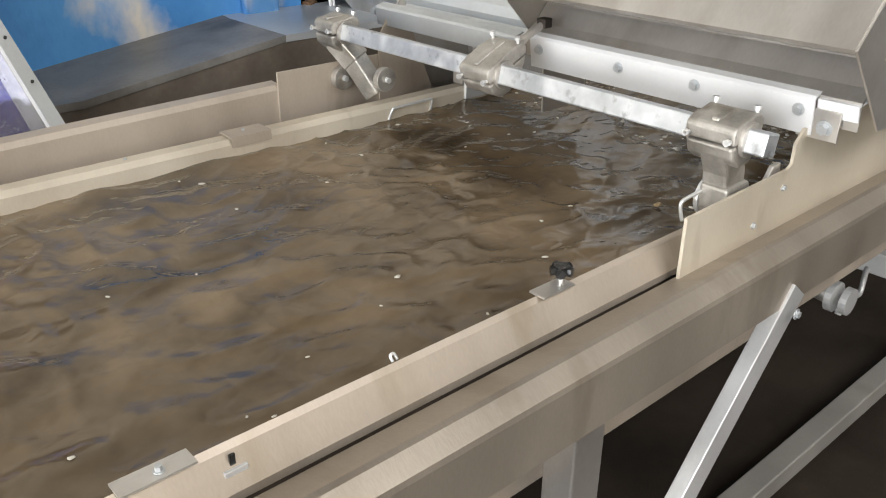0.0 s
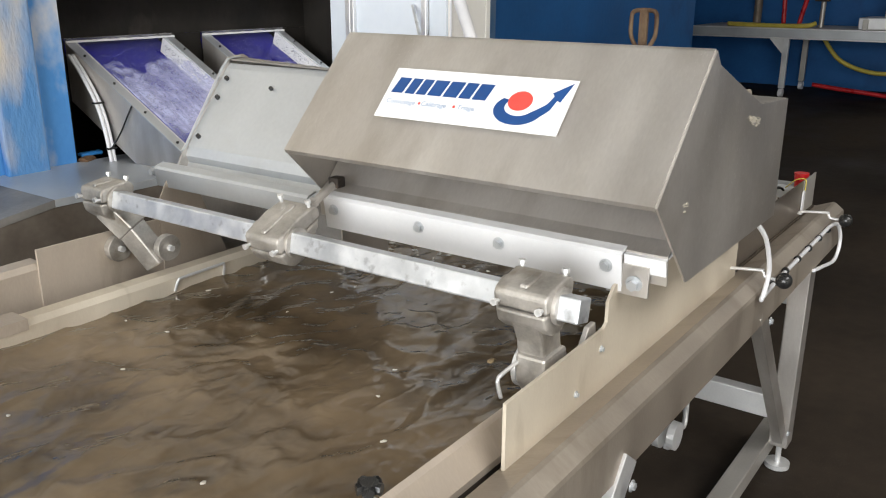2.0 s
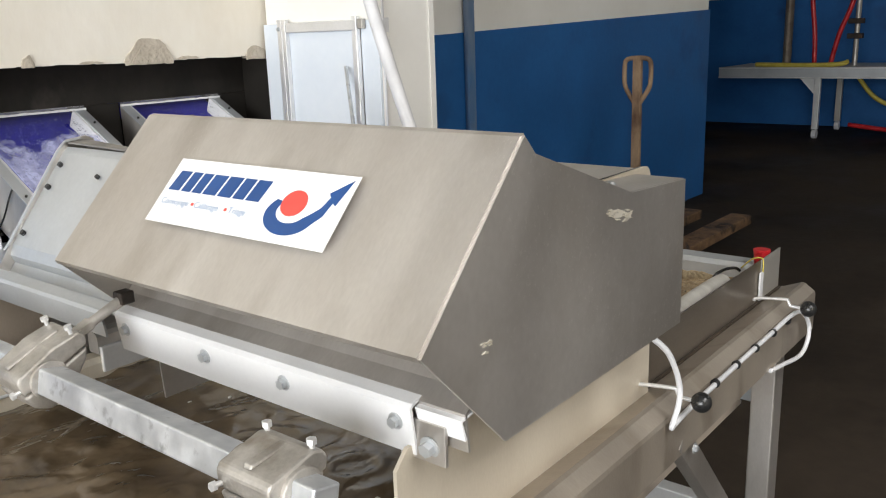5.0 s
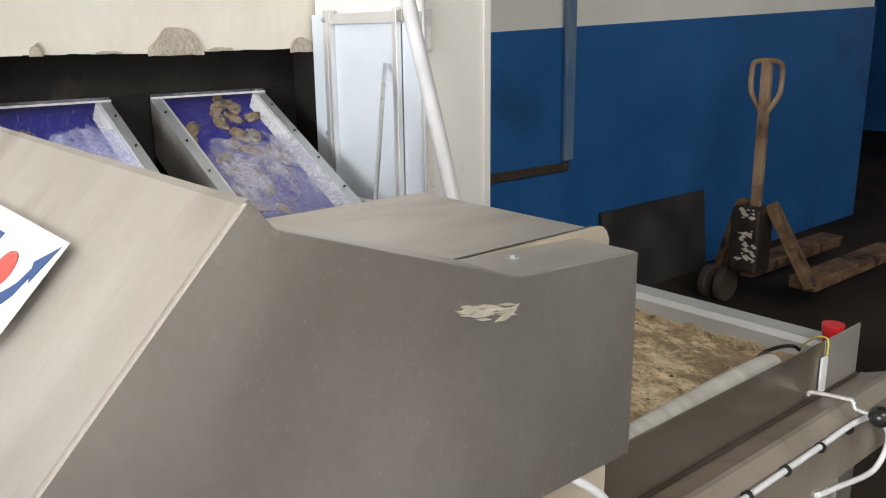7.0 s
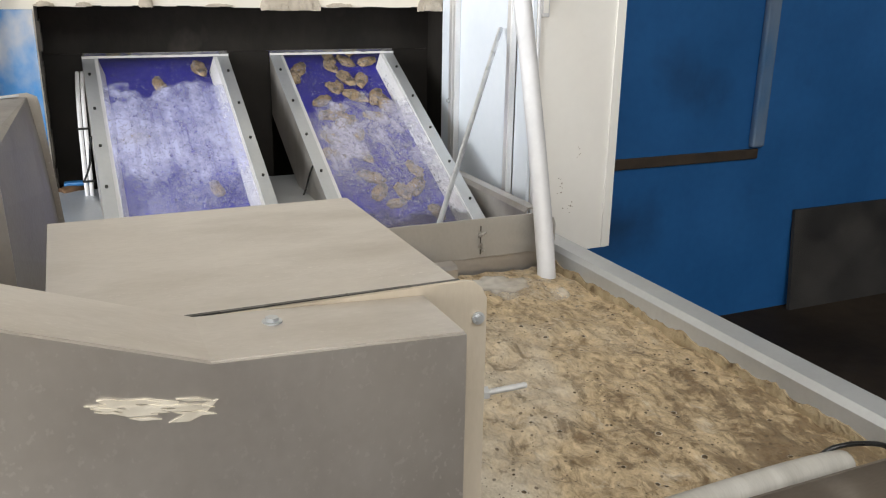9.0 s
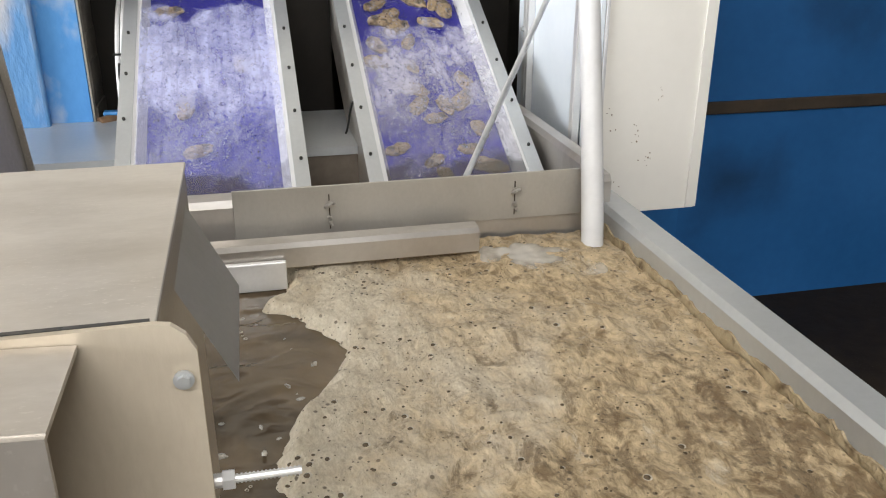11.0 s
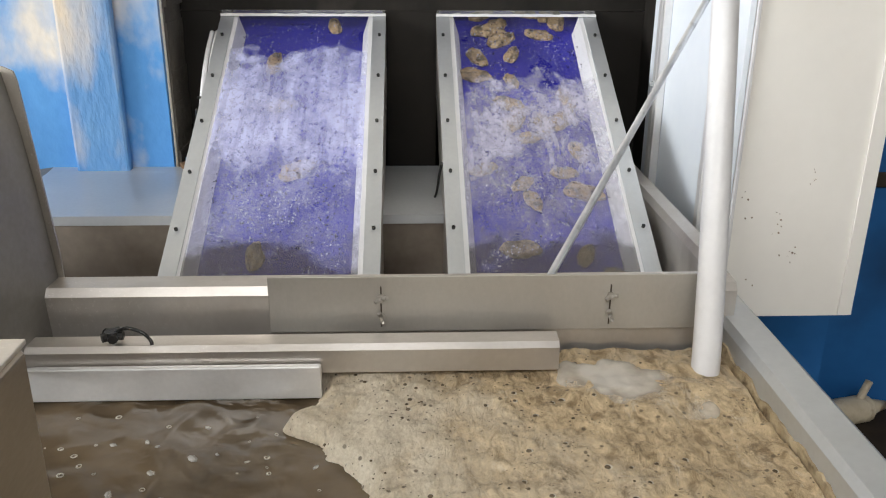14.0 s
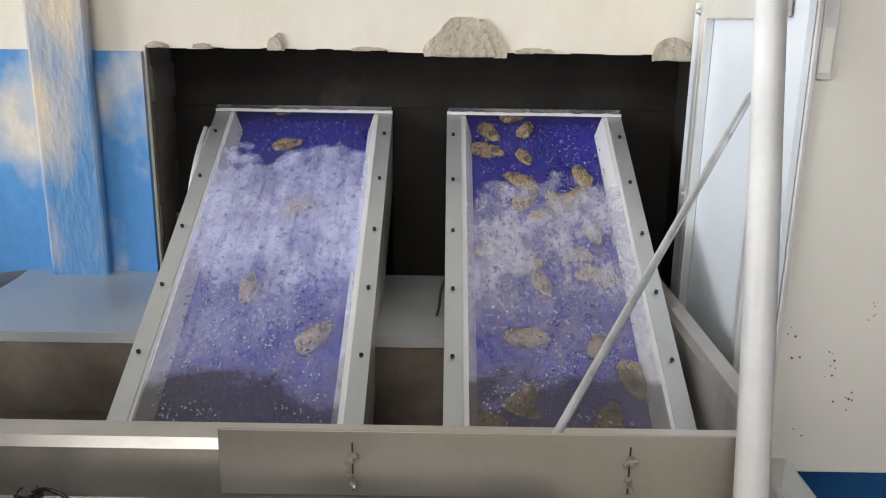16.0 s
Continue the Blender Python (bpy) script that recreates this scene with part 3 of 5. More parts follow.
scum_line = [(0.76, 0.855)] + [(0.76 + 0.0107 * k, 0.896 + 0.014 * noise.noise((k * 0.21, 3, 1)) + 0.006 * noise.noise((k * 0.9, 1, 7))) for k in range(101)] + [(1.83, 0.855)]
part("scum_line", prism(B(), scum_line, "x", 2.8925, 2.8965), SCUM, tank, "tan scum dried along the inner wall")
part("side_rail", prism(B(), [(1.76, 0.885), (1.76, 0.925), (1.768, 0.934), (1.80, 0.936), (1.80, 0.885)], "x", 1.60, 2.60), STEEL, tank)
part("side_rail", box(B(), 1.60, 2.21, 1.745, 1.757, 0.845, 0.905, 0.003), STEEL_PALE, tank)
part("edge_clip", box(B(), 0.170, 0.255, 0.724, 0.752, 0.9155, 0.9185), STEEL, tank)
part("edge_clip", box(B(), 0.795, 0.862, 0.722, 0.752, 0.9155, 0.9185), STEEL, tank)
part("edge_clip", sheet(B(), [(1.750, 0.862), (1.750, 0.884), (1.806, 0.886), (1.806, 0.865)], "x", 0.86, 0.965, 0.004), STEEL_TAN, tank)
for x, y, z in ((0.217, 0.735, 0.922), (0.91, 1.785, 0.885), (0.62, 1.785, 0.878)):
    bolt(tank, (x, y, z - 0.003), (x, y, z + 0.005), 0.0042)
part("latch", box(B(), 0.279, 0.308, 0.716, 0.7225, 0.845, 0.892, 0.001), STEEL_PALE, tank)
part("latch_slot", box(B(), 0.289, 0.296, 0.7215, 0.7245, 0.893, 0.908), BLACK_PLASTIC, tank)
part("wire_handle", hose(B(), [(1.325, 1.752, 0.838), (1.33, 1.742, 0.866), (1.345, 1.74, 0.870), (1.45, 1.74, 0.872), (1.468, 1.742, 0.868), (1.472, 1.752, 0.838)], 0.0035), STEEL_PALE, tank)
part("wire_handle", hose(B(), [(1.190, 0.757, 0.915), (1.184, 0.76, 0.945), (1.20, 0.76, 0.953), (1.27, 0.76, 0.957)], 0.0035), STEEL_PALE, tank)
part("wire_eye", hose(B(), [(0.532, 0.742, 0.914), (0.531, 0.746, 0.921), (0.537, 0.747, 0.922), (0.540, 0.743, 0.914)], 0.002), STEEL_PALE, tank)
# trough behind
trough = thing("trough", "deep stainless steel trough beneath the belts", "trough")
for x0, x1, z0, fall in ((-1.2, 0.75, 0.862, 0.0), (0.75, 1.40, 0.862, 0.143), (1.40, 2.93, 0.955, 0.0)):
    # the apron's western lengths are dimmed by colour, the eastern one left bright
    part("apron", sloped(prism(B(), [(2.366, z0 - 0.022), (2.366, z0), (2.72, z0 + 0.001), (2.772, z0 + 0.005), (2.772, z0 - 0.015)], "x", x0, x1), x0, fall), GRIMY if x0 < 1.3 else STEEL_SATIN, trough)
    # far wall is coloured dark for the shade beneath the conveyors
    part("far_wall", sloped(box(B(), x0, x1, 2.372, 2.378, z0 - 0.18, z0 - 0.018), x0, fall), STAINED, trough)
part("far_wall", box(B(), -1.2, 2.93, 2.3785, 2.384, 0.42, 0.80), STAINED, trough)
part("near_wall", box(B(), -1.2, 2.93, 1.955, 1.961, 0.42, 0.90), STEEL_DULL, trough)
part("floor_plate", box(B(), -1.2, 2.93, 1.92, 2.38, 0.41, 0.42), STEEL_DULL, trough)
part("end_plate", sheet(B(), [(2.902, 0.6), (2.902, 0.985), (2.910, 0.995), (2.940, 0.995)], "y", 1.975, 2.76, 0.005), STEEL, trough)

# legs and braces
def leg(x, y, label):
    ob = thing("tank_leg", label, "leg", "legs of the tank", (x, y, 0))
    part("post", box(B(), -0.035, 0.035, -0.03, 0.03, 0.09, 0.765, 0.004), STEEL, ob)
    bm = B()
    rod(bm, (0, 0, 0.004), (0, 0, 0.02), 0.04, 20)
    rod(bm, (0, 0, 0.02), (0, 0, 0.09), 0.009, 10)
    part("foot", bm, STEEL_PALE, ob)
    return ob


for x in (-1.0, 0.82, 2.83):
    for y in (0.665, 1.86):
        leg(x, y, "square stainless steel tank leg on an adjustable foot")
for a, b in (((1.345, 0.608, 0.79), (0.80, 0.62, 0.10)), ((2.12, 0.615, 0.80), (2.78, 0.66, 0.14))):
    ob = thing("diagonal_brace", "flat stainless steel brace between tank beam and floor rail", "brace", "braces of the tank")
    part("bar", beam(B(), a, b, 0.055, 0.03, 90), STEEL_PALE if a[0] < 2 else STEEL, ob, bevel=0.002)
    p, q = Vector(a), Vector(b)
    for u in (0.05, 0.95):
        m = p.lerp(q, u)
        bolt(ob, (m.x, m.y - 0.028, m.z), (m.x, m.y - 0.035, m.z), 0.007)
for y in (0.72, 1.84):
    ob = thing("floor_rail", "long square steel rail low along the tank", "rail", "floor rails")
    part("bar", box(B(), -1.1, 2.95, y - 0.03, y + 0.03, 0.045, 0.105, 0.004), STEEL_DULL, ob)
    for x in (-1.103, 2.953):
        part("end_cap", box(B(), x - 0.003, x + 0.003, y - 0.028, y + 0.028, 0.047, 0.103, 0.001), BLACK_PLASTIC, ob)
tagged(part("cross_bar", box(B(), 2.80, 2.85, 0.70, 1.83, 0.18, 0.26, 0.004), STEEL_PALE), "pale steel bar across the tank legs", "bar")

# drain under the tank
drain = thing("drain_valve", "shiny steel drain fittings beneath the tank", "valve", at=(2.2, 0.85, 0))
part("pipe", hose(B(), [(0.0, 0.25, 0.54), (0.0, 0.2, 0.44), (0.0, 0.1, 0.38), (0.0, 0.0, 0.36)], 0.03, 14), STEEL, drain)
bm = B()
rod(bm, (0, 0.01, 0.36), (0, -0.01, 0.36), 0.045, 18)
rod(bm, (0, -0.03, 0.36), (0, -0.05, 0.36), 0.04, 18)
part("clamp_ring", bm, STEEL_PALE, drain)
part("lever", hose(B(), [(0.05, -0.02, 0.36), (0.10, -0.03, 0.34), (0.14, -0.02, 0.37), (0.20, 0.0, 0.38)], 0.008), STEEL_PALE, drain)
part("wing_nut", box(B(), 0.03, 0.07, -0.02, 0.0, 0.29, 0.31, 0.004), STEEL_PALE, drain)

BOTTLE = material("yellowed_plastic", (0.42, 0.36, 0.26), (0.62, 0.56, 0.44), (0.4, 0.6), 0, 12, 60, 0.1, (1, 1, 1), (0.22, 0.16, 0.10), (0.55, 0.7), 14)
HOSE = material("dull_ribbed_hose", (0.40, 0.38, 0.34), (0.60, 0.58, 0.53), (0.35, 0.5), 0, 6, 70, 0.15, (6, 1, 1), (0.30, 0.25, 0.18), (0.55, 0.75), 5)

# ---- hood over the washer ----
HY0, HY1 = 0.593, 1.386
hood = thing("washer_hood", "sloping stainless steel hood with a printed white sticker", "hood")
part("front_sheet", sheet(B(), [(1.372, 1.207), (1.358, 1.211), (1.355, 1.216), (1.36, 1.221), (1.562, 1.435), (1.568, 1.438), (1.588, 1.412)], "y", HY0, HY1, 0.004), STEEL, hood)
part("side_sheet", prism(B(), [(1.355, 1.214), (1.566, 1.437), (1.59, 1.412), (1.860, 1.318), (2.060, 1.309), (2.060, 1.052), (1.515, 1.050)], "y", HY0 - 0.004, HY0), STEEL, hood)
part("ledge", sheet(B(), [(1.588, 1.411), (1.860, 1.317), (2.060, 1.308)], "y", HY0, 0.682, 0.004), STEEL, hood)
part("inner_side", prism(B(), [(1.357, 1.212), (1.56, 1.43), (1.60, 1.40), (1.60, 1.1), (1.47, 1.1)], "y", HY1 - 0.004, HY1), STEEL, hood)
part("inner_sheet", sheet(B(), [(1.545, 1.25), (1.51, 1.17), (1.474, 1.130), (1.445, 1.112), (1.45, 1.06)], "y", HY0 + 0.005, HY1 - 0.006, 0.004), STEEL, hood)
bm = B()
streaks = random.Random(11)
for k in range(26):
    u = streaks.random()
    x = 1.785 + 0.062 * u
    z = 1.3065 - 0.23 * (x - 1.788) + streaks.gauss(-0.006, 0.0045)
    n = streaks.uniform(0.006, 0.016)
    h = streaks.uniform(0.0004, 0.0013)
    prism(bm, [(x - n, z + 0.23 * n), (x - n * 0.3, z - h), (x + n * 0.5, z - h - 0.1 * n), (x + n, z - 0.23 * n), (x + n * 0.3, z + h), (x - n * 0.4, z + h + 0.1 * n)], "y", HY0 - 0.0056 - 0.00002 * k, HY0 - 0.0042)
prism(bm, [(1.828, 1.279), (1.842, 1.277), (1.853, 1.281), (1.863, 1.2905), (1.852, 1.289), (1.842, 1.284)], "y", HY0 - 0.0050, HY0 - 0.0042)
prism(bm, [(1.800, 1.3015), (1.812, 1.297), (1.834, 1.290), (1.836, 1.294), (1.815, 1.3005)], "y", HY0 - 0.0051, HY0 - 0.0042)
for k in range(10):
    x, z = 1.478 + streaks.uniform(-0.010, 0.010), 1.19 + streaks.uniform(-0.008, 0.008)
    prism(bm, [(x - 0.004, z), (x + 0.003, z - 0.001), (x + 0.002, z + 0.0015)], "y", HY0 - 0.0056 - 0.00002 * k, HY0 - 0.0042)
tagged(part("scratch", bm, BRASS, hood, "bright scraped mark"), kind="stuff")

# sticker
U, V = Vector((0, -1, 0)), Vector((0.211, 0, 0.222)).normalized()
N = U.cross(V)
FACE = Matrix((U, V, N)).transposed().to_4x4()
FACE.translation = Vector((1.416, 1.196, 1.2925)) + N * 0.0045
ST_W, ST_H = 0.398, 0.117
sticker = part("sticker", box(B(), 0, ST_W, 0, ST_H, -0.001, 0), STICKER, hood, "white printed sticker")
sticker.matrix_basis = FACE


def printed(name, outline, mat, z=0.0008):
    bm = B()
    prism(bm, outline, "z", 0.0002, z)
    return part(name, bm, mat, sticker)


bars = ((0.012, 0.027), (0.045, 0.022), (0.072, 0.022), (0.099, 0.031), (0.135, 0.031), (0.171, 0.025), (0.201, 0.029))
for x, w in bars:
    printed("print_bar", [(x, 0.058), (x + w, 0.058), (x + w + 0.007, 0.094), (x + 0.007, 0.094)], INK_BLUE)
ring = [(0.305 + 0.050 * math.cos(radians(a)), 0.046 + 0.033 * math.sin(radians(a))) for a in range(140, 346, 10)]
ring += [(0.366, 0.050), (0.372, 0.072), (0.379, 0.068), (0.391, 0.110), (0.358, 0.086), (0.364, 0.080), (0.356, 0.062), (0.342, 0.050)]
printed("print_swoosh", ring + [(0.305 + 0.030 * math.cos(radians(a)), 0.052 + 0.020 * math.sin(radians(a))) for a in range(330, 139, -10)], INK_BLUE)
printed("print_ball", [(0.302 + 0.024 * math.cos(radians(a)), 0.064 + 0.021 * math.sin(radians(a))) for a in range(0, 360, 15)], INK_RED, 0.0014)
for word, x in (("Convoyage", 0.012), ("Calibrage", 0.096), ("Triage", 0.178)):
    text = bpy.data.curves.new("small_print", "FONT")
    text.body, text.size, text.extrude = word, 0.0155, 0.0002
    ob = new("small_print", text)
    ob.parent = sticker
    ob.location = (x, 0.033, 0.0005)
    text.materials.append(INK_GREY)
for x in (0.091, 0.171):
    printed("print_dot", [(x + 0.003 * math.cos(radians(a)), 0.038 + 0.003 * math.sin(radians(a))) for a in range(0, 360, 30)], INK_RED)

# bolted lip bars
lip = thing("lip_bar", "bright aluminium strip bolted beneath the hood", "strip")
part("strip", sheet(B(), [(1.475, 1.122), (1.432, 1.110), (1.428, 1.106), (1.437, 1.040)], "y", 0.672, 1.352, 0.004), SCRAPER, lip)
part("lower_strip", sheet(B(), [(1.475, 1.112), (1.436, 1.106), (1.444, 1.078)], "y", 0.598, 0.671, 0.004), SCRAPER, lip)
part("end_bracket", box(B(), 1.436, 1.442, 0.625, 0.70, 1.035, 1.09, 0.001), STEEL, lip)
for y in (1.325, 1.10, 0.915, 0.70):
    bolt(lip, (1.430, y, 1.083), (1.420, y, 1.082), 0.008)
bolt(lip, (1.436, 0.65, 1.058), (1.424, 0.65, 1.056), 0.010)

# guard beside the hood
guard = thing("chute_guard", "inclined stainless steel guard sheet with rounded flange", "guard")
GY0, GY1 = 1.392, 1.90
part("slope_sheet", sheet(B(), [(1.468, 1.078), (1.498, 1.084), (1.513, 1.102), (1.506, 1.120), (1.514, 1.142), (1.655, 1.325), (1.670, 1.338)], "y", GY0, GY1, 0.004), STEEL_SATIN, guard)
near_line = [(1.662, 1.342), (1.680, 1.330), (1.683, 1.25), (1.685, 1.17), (1.688, 1.0), (1.69, 0.90)]
far_line = [(1.668, 1.350), (1.714, 1.352), (1.728, 1.262), (1.738, 1.164), (1.750, 1.0), (1.754, 0.90)]
bm = B()
for (a, b), (c, d) in zip(zip(near_line, near_line[1:]), zip(far_line, far_line[1:])):
    bm.faces.new([bm.verts.new((p[0], y, p[1])) for p, y in ((a, GY0 + 0.005), (b, GY0 + 0.005), (d, GY1 - 0.001), (c, GY1 - 0.001))])
bmesh.ops.remove_doubles(bm, verts=bm.verts[:], dist=0.0005)
bmesh.ops.solidify(bm, geom=bm.faces[:], thickness=0.003)
# the guard's shaded back is painted darker than its front sheet
part("back_sheet", bm, GRIMY, guard)
part("end_plate", prism(B(), [(1.52, 1.142), (1.655, 1.322), (1.666, 1.338), (1.681, 1.327), (1.684, 1.25), (1.686, 1.17), (1.690, 0.90), (1.53, 0.90)], "y", GY0, GY0 + 0.004), STEEL, guard)
part("side_plate", prism(B(), [(1.44, 1.05), (1.505, 1.14), (1.645, 1.335), (1.665, 1.355), (1.715, 1.36), (1.732, 1.352), (1.736, 1.335), (1.758, 1.05), (1.760, 0.86), (1.55, 0.86), (1.45, 0.95)], "y", GY1, GY1 + 0.005), STEEL, guard)
part("side_flange", sheet(B(), [(1.490, 1.135), (1.505, 1.150), (1.640, 1.333), (1.66, 1.352), (1.70, 1.356)], "y", GY1 - 0.007, GY1, 0.003), STEEL_SATIN, guard)
part("foot_plate", prism(B(), [(1.40, 0.80), (1.40, 1.02), (1.43, 1.07), (1.50, 1.08), (1.62, 0.80)], "y", 1.888, 1.892), STEEL_TAN, guard)
for x, z in ((1.53, 1.166), (1.60, 1.257), (1.635, 1.302)):
    bm = B()
    rod(bm, (x, 1.875, z + 0.0), (x - 0.006, 1.875, z + 0.006), 0.006, 10)
    part("bolt_hole", bm, BLACK_PLASTIC, guard)
bm = B()
rod(bm, (1.622, 1.70, 1.29), (1.617, 1.70, 1.295), 0.005, 10)
part("bolt_hole", bm, BLACK_PLASTIC, guard)
tagged(part("guard_strip", sheet(B(), [(1.455, 1.107), (1.432, 1.10), (1.428, 1.096), (1.434, 1.052)], "y", 1.40, 1.93, 0.004), STEEL_SATIN, guard), "bent steel strip along the guard's foot")
bolt(guard, (1.44, 1.945, 1.085), (1.425, 1.945, 1.084), 0.009)

# drive housing behind the hood
drive = thing("drive_housing", "stainless steel drive housing with a flat lid", "housing")
bm = B()
prism(bm, [(1.752, 1.0), (1.752, 1.304), (1.757, 1.309), (2.096, 1.309), (2.101, 1.304), (2.101, 0.95), (1.9, 0.95)], "y", 0.692, 1.039)
# sides use a darkened steel for shade; the lid keeps the lighter one
part("body", bm, STEEL_BARE, drive, "steel sides with their shade put in the colour", bevel=0.002)
part("lid", box(B(), 1.751, 2.1025, 0.6925, 1.040, 1.3095, 1.3135, 0.001), STEEL, drive)
# the flange's brightness in the light is put into this paler steel colour
part("flange_plate", prism(B(), [(1.80, 1.30), (1.80, 1.3155), (2.102, 1.3175), (2.112, 1.316), (2.120, 1.309), (2.1255, 1.298), (2.1255, 0.95), (1.80, 0.95)], "y", 0.683, 0.688), STEEL_PALETAN, drive)
bolt(drive, (1.918, 0.655, 1.3155), (1.918, 0.655, 1.3205), 0.0055)
bolt(drive, (2.116, 0.682, 1.280), (2.116, 0.677, 1.280), 0.0042)
bm = B()
a, b, c, d = (bm.verts.new(p) for p in ((2.105, 0.790, 1.291), (2.105, 0.957, 1.297), (2.146, 0.903, 1.239), (2.145, 0.745, 1.237)))
bm.faces.new((a, b, c, d))
bmesh.ops.solidify(bm, geom=bm.faces[:], thickness=0.003)
part("deflector", bm, STEEL_DULL, drive)
part("lid_seam", box(B(), 1.855, 2.10, 0.6882, 0.6922, 1.306, 1.3176), BLACK_PLASTIC, drive)
bm = B()
rod(bm, (2.106, 0.70, 1.190), (2.132, 0.70, 1.190), 0.005, 12)
rod(bm, (2.130, 0.70, 1.190), (2.138, 0.70, 1.190), 0.007, 6)
rod(bm, (2.138, 0.70, 1.190), (2.182, 0.70, 1.190), 0.0027, 12)
for k in range(16):
    rod(bm, (2.139 + 0.0027 * k, 0.70, 1.190), (2.1402 + 0.0027 * k, 0.70, 1.190), 0.0033, 12)
part("threaded_stud", bm, STEEL_PALE, drive)

# ---- lifting shaft and its arms ----
shaft = thing("shaft_assembly", "galvanised square shaft with cast clamps and arms", "shaft")
SX, SZ = 1.262, 1.062
part("square_shaft", beam(B(), (SX, 0.655, SZ), (SX, 1.885, SZ), 0.040, 0.040, 12), GALV, shaft, bevel=0.003)


def tilted(points, degrees):
    """Section points about the shaft, turned so that their top rises towards the hood."""
    c, n = math.cos(radians(degrees)), math.sin(radians(degrees))
    return [(SX + x * c - z * n, SZ + x * n + z * c) for x, z in points]


def clamp(y, w, tilt, reach):
    """A cast block in two halves round the square shaft, ribbed along its top and bolted at its corners."""
    bm = B()
    prism(bm, tilted([(-0.043, 0.002), (-0.040, 0.026), (-0.033, 0.033), (0.030, 0.037), (reach, 0.030), (reach + 0.006, 0.018), (reach, 0.002)], tilt), "y", y - w, y + w)
    ob = part("clamp", bm, CAST, shaft, bevel=0.004)
    bm = B()
    prism(bm, tilted([(-0.045, -0.001), (reach, -0.001), (reach - 0.012, -0.018), (0.030, -0.040), (0.006, -0.050), (-0.022, -0.046), (-0.041, -0.026)], tilt), "y", y - w * 0.94, y + w * 0.94)
    part("lower_half", bm, CAST, ob, bevel=0.005)
    bm = B()
    prism(bm, tilted([(-0.030, 0.034), (-0.026, 0.040), (reach - 0.016, 0.037), (reach - 0.010, 0.031)], tilt), "y", y - w * 0.16, y + w * 0.16)
    part("rib", bm, CAST, ob, bevel=0.003)
    for dy in (-w, w):
        ring = B()
        rod(ring, (SX, y + dy * 0.95, SZ), (SX, y + dy * 1.14, SZ), 0.031, 22)
        part("collar", ring, CAST, ob, bevel=0.002)
    for dy in (-0.82 * w, 0.82 * w):
        for dx, dz in ((reach - 0.010, 0.026), (-0.040, 0.010)):
            (ax, az), (bx, bz) = tilted([(dx, dz), (dx + (0.004 if dx > 0 else -0.016), dz + (0.020 if dx > 0 else 0.004))], tilt)
            b = B()
            rod(b, (ax, y + dy, az), (bx, y + dy, bz), 0.0035, 10)
            rod(b, ((ax + 2 * bx) / 3, y + dy, (az + 2 * bz) / 3), (bx, y + dy, bz), 0.0065, 6)
            part("bolt", b, STEEL_PALE, ob)
    return ob


clamp(0.745, 0.048, 10, 0.044)
clamp(1.318, 0.046, 26, 0.078)
clamp(1.885, 0.042, 6, 0.042)
bm = B()
prism(bm, [(SX - 0.036, SZ - 0.030), (SX + 0.034, SZ - 0.034), (SX + 0.046, 0.995), (SX + 0.050, 0.968), (SX - 0.012, 0.966), (SX - 0.016, 0.992)], "y", 0.716, 0.766)
part("front_arm", bm, CAST, shaft, bevel=0.006)
bm = B()
prism(bm, [(SX - 0.020, 0.972), (SX + 0.052, 0.974), (SX + 0.062, 0.940), (SX + 0.044, 0.900), (SX + 0.004, 0.892), (SX - 0.020, 0.925)], "y", 0.708, 0.764)
part("front_knuckle", bm, CAST, shaft, bevel=0.006)
bm = B()
rod(bm, (SX + 0.014, 0.763, 0.938), (SX + 0.014, 0.771, 0.938), 0.036, 24)
part("pivot_disc", bm, STEEL_PALE, shaft, bevel=0.001)
bm = B()
prism(bm, [(SX + 0.03, 0.90), (SX + 0.035, 0.945), (SX + 0.085, 0.962), (SX + 0.105, 0.99), (SX + 0.13, 0.992), (SX + 0.135, 0.965), (SX + 0.06, 0.90)], "y", 0.695, 0.705)
part("front_link", bm, CAST, shaft, bevel=0.002)
bm = B()
beam(bm, (SX, 1.885, SZ - 0.02), (SX + 0.030, 1.845, 0.985), 0.060, 0.056, 20)
beam(bm, (SX + 0.022, 1.855, 1.0), (SX + 0.062, 1.800, 0.900), 0.052, 0.050, 20)
part("back_arm", bm, CAST, shaft, bevel=0.004)
for x, y, z in ((1.325, 1.79, 0.940), (1.262, 1.893, 0.935)):
    bm = B()
    rod(bm, (x + 0.01, y, z), (x + 0.01, y - 0.02, z), 0.032, 20)
    ob = part("pivot", bm, CAST, shaft, bevel=0.002)
    b = B()
    rod(b, (x + 0.01, y - 0.02, z), (x + 0.01, y - 0.03, z), 0.008, 6)
    part("bolt", b, STEEL_PALE, ob)
bm = B()
rod(bm, (SX + 0.06, 1.318, SZ + 0.035), (1.432, 1.308, 1.149), 0.0085, 14)
rod(bm, (SX + 0.075, 1.317, SZ + 0.042), (SX + 0.100, 1.3155, SZ + 0.054), 0.0125, 6)
part("piston_rod", bm, CAST, shaft, smooth=False)
part("rod_eye", beam(B(), (1.424, 1.296, 1.146), (1.424, 1.322, 1.146), 0.026, 0.022), IRON, shaft, "black eye at the rod's end", bevel=0.003)

# ---- belts that climb through the wall ----
SLOPE = 0.539
Y0, Y1 = 1.975, 2.955


def rise(y, off=0.0):
    """Height of the conveyors' top edge at y, with an offset square to it."""
    return 1.338 + SLOPE * (y - 2.955) + off


def strip_of(x0, x1, top, bottom, y0=Y0, y1=Y1):
    return prism(B(), [(y0, rise(y0, bottom)), (y0, rise(y0, top)), (y1, rise(y1, top)), (y1, rise(y1, bottom))], "x", x0, x1)


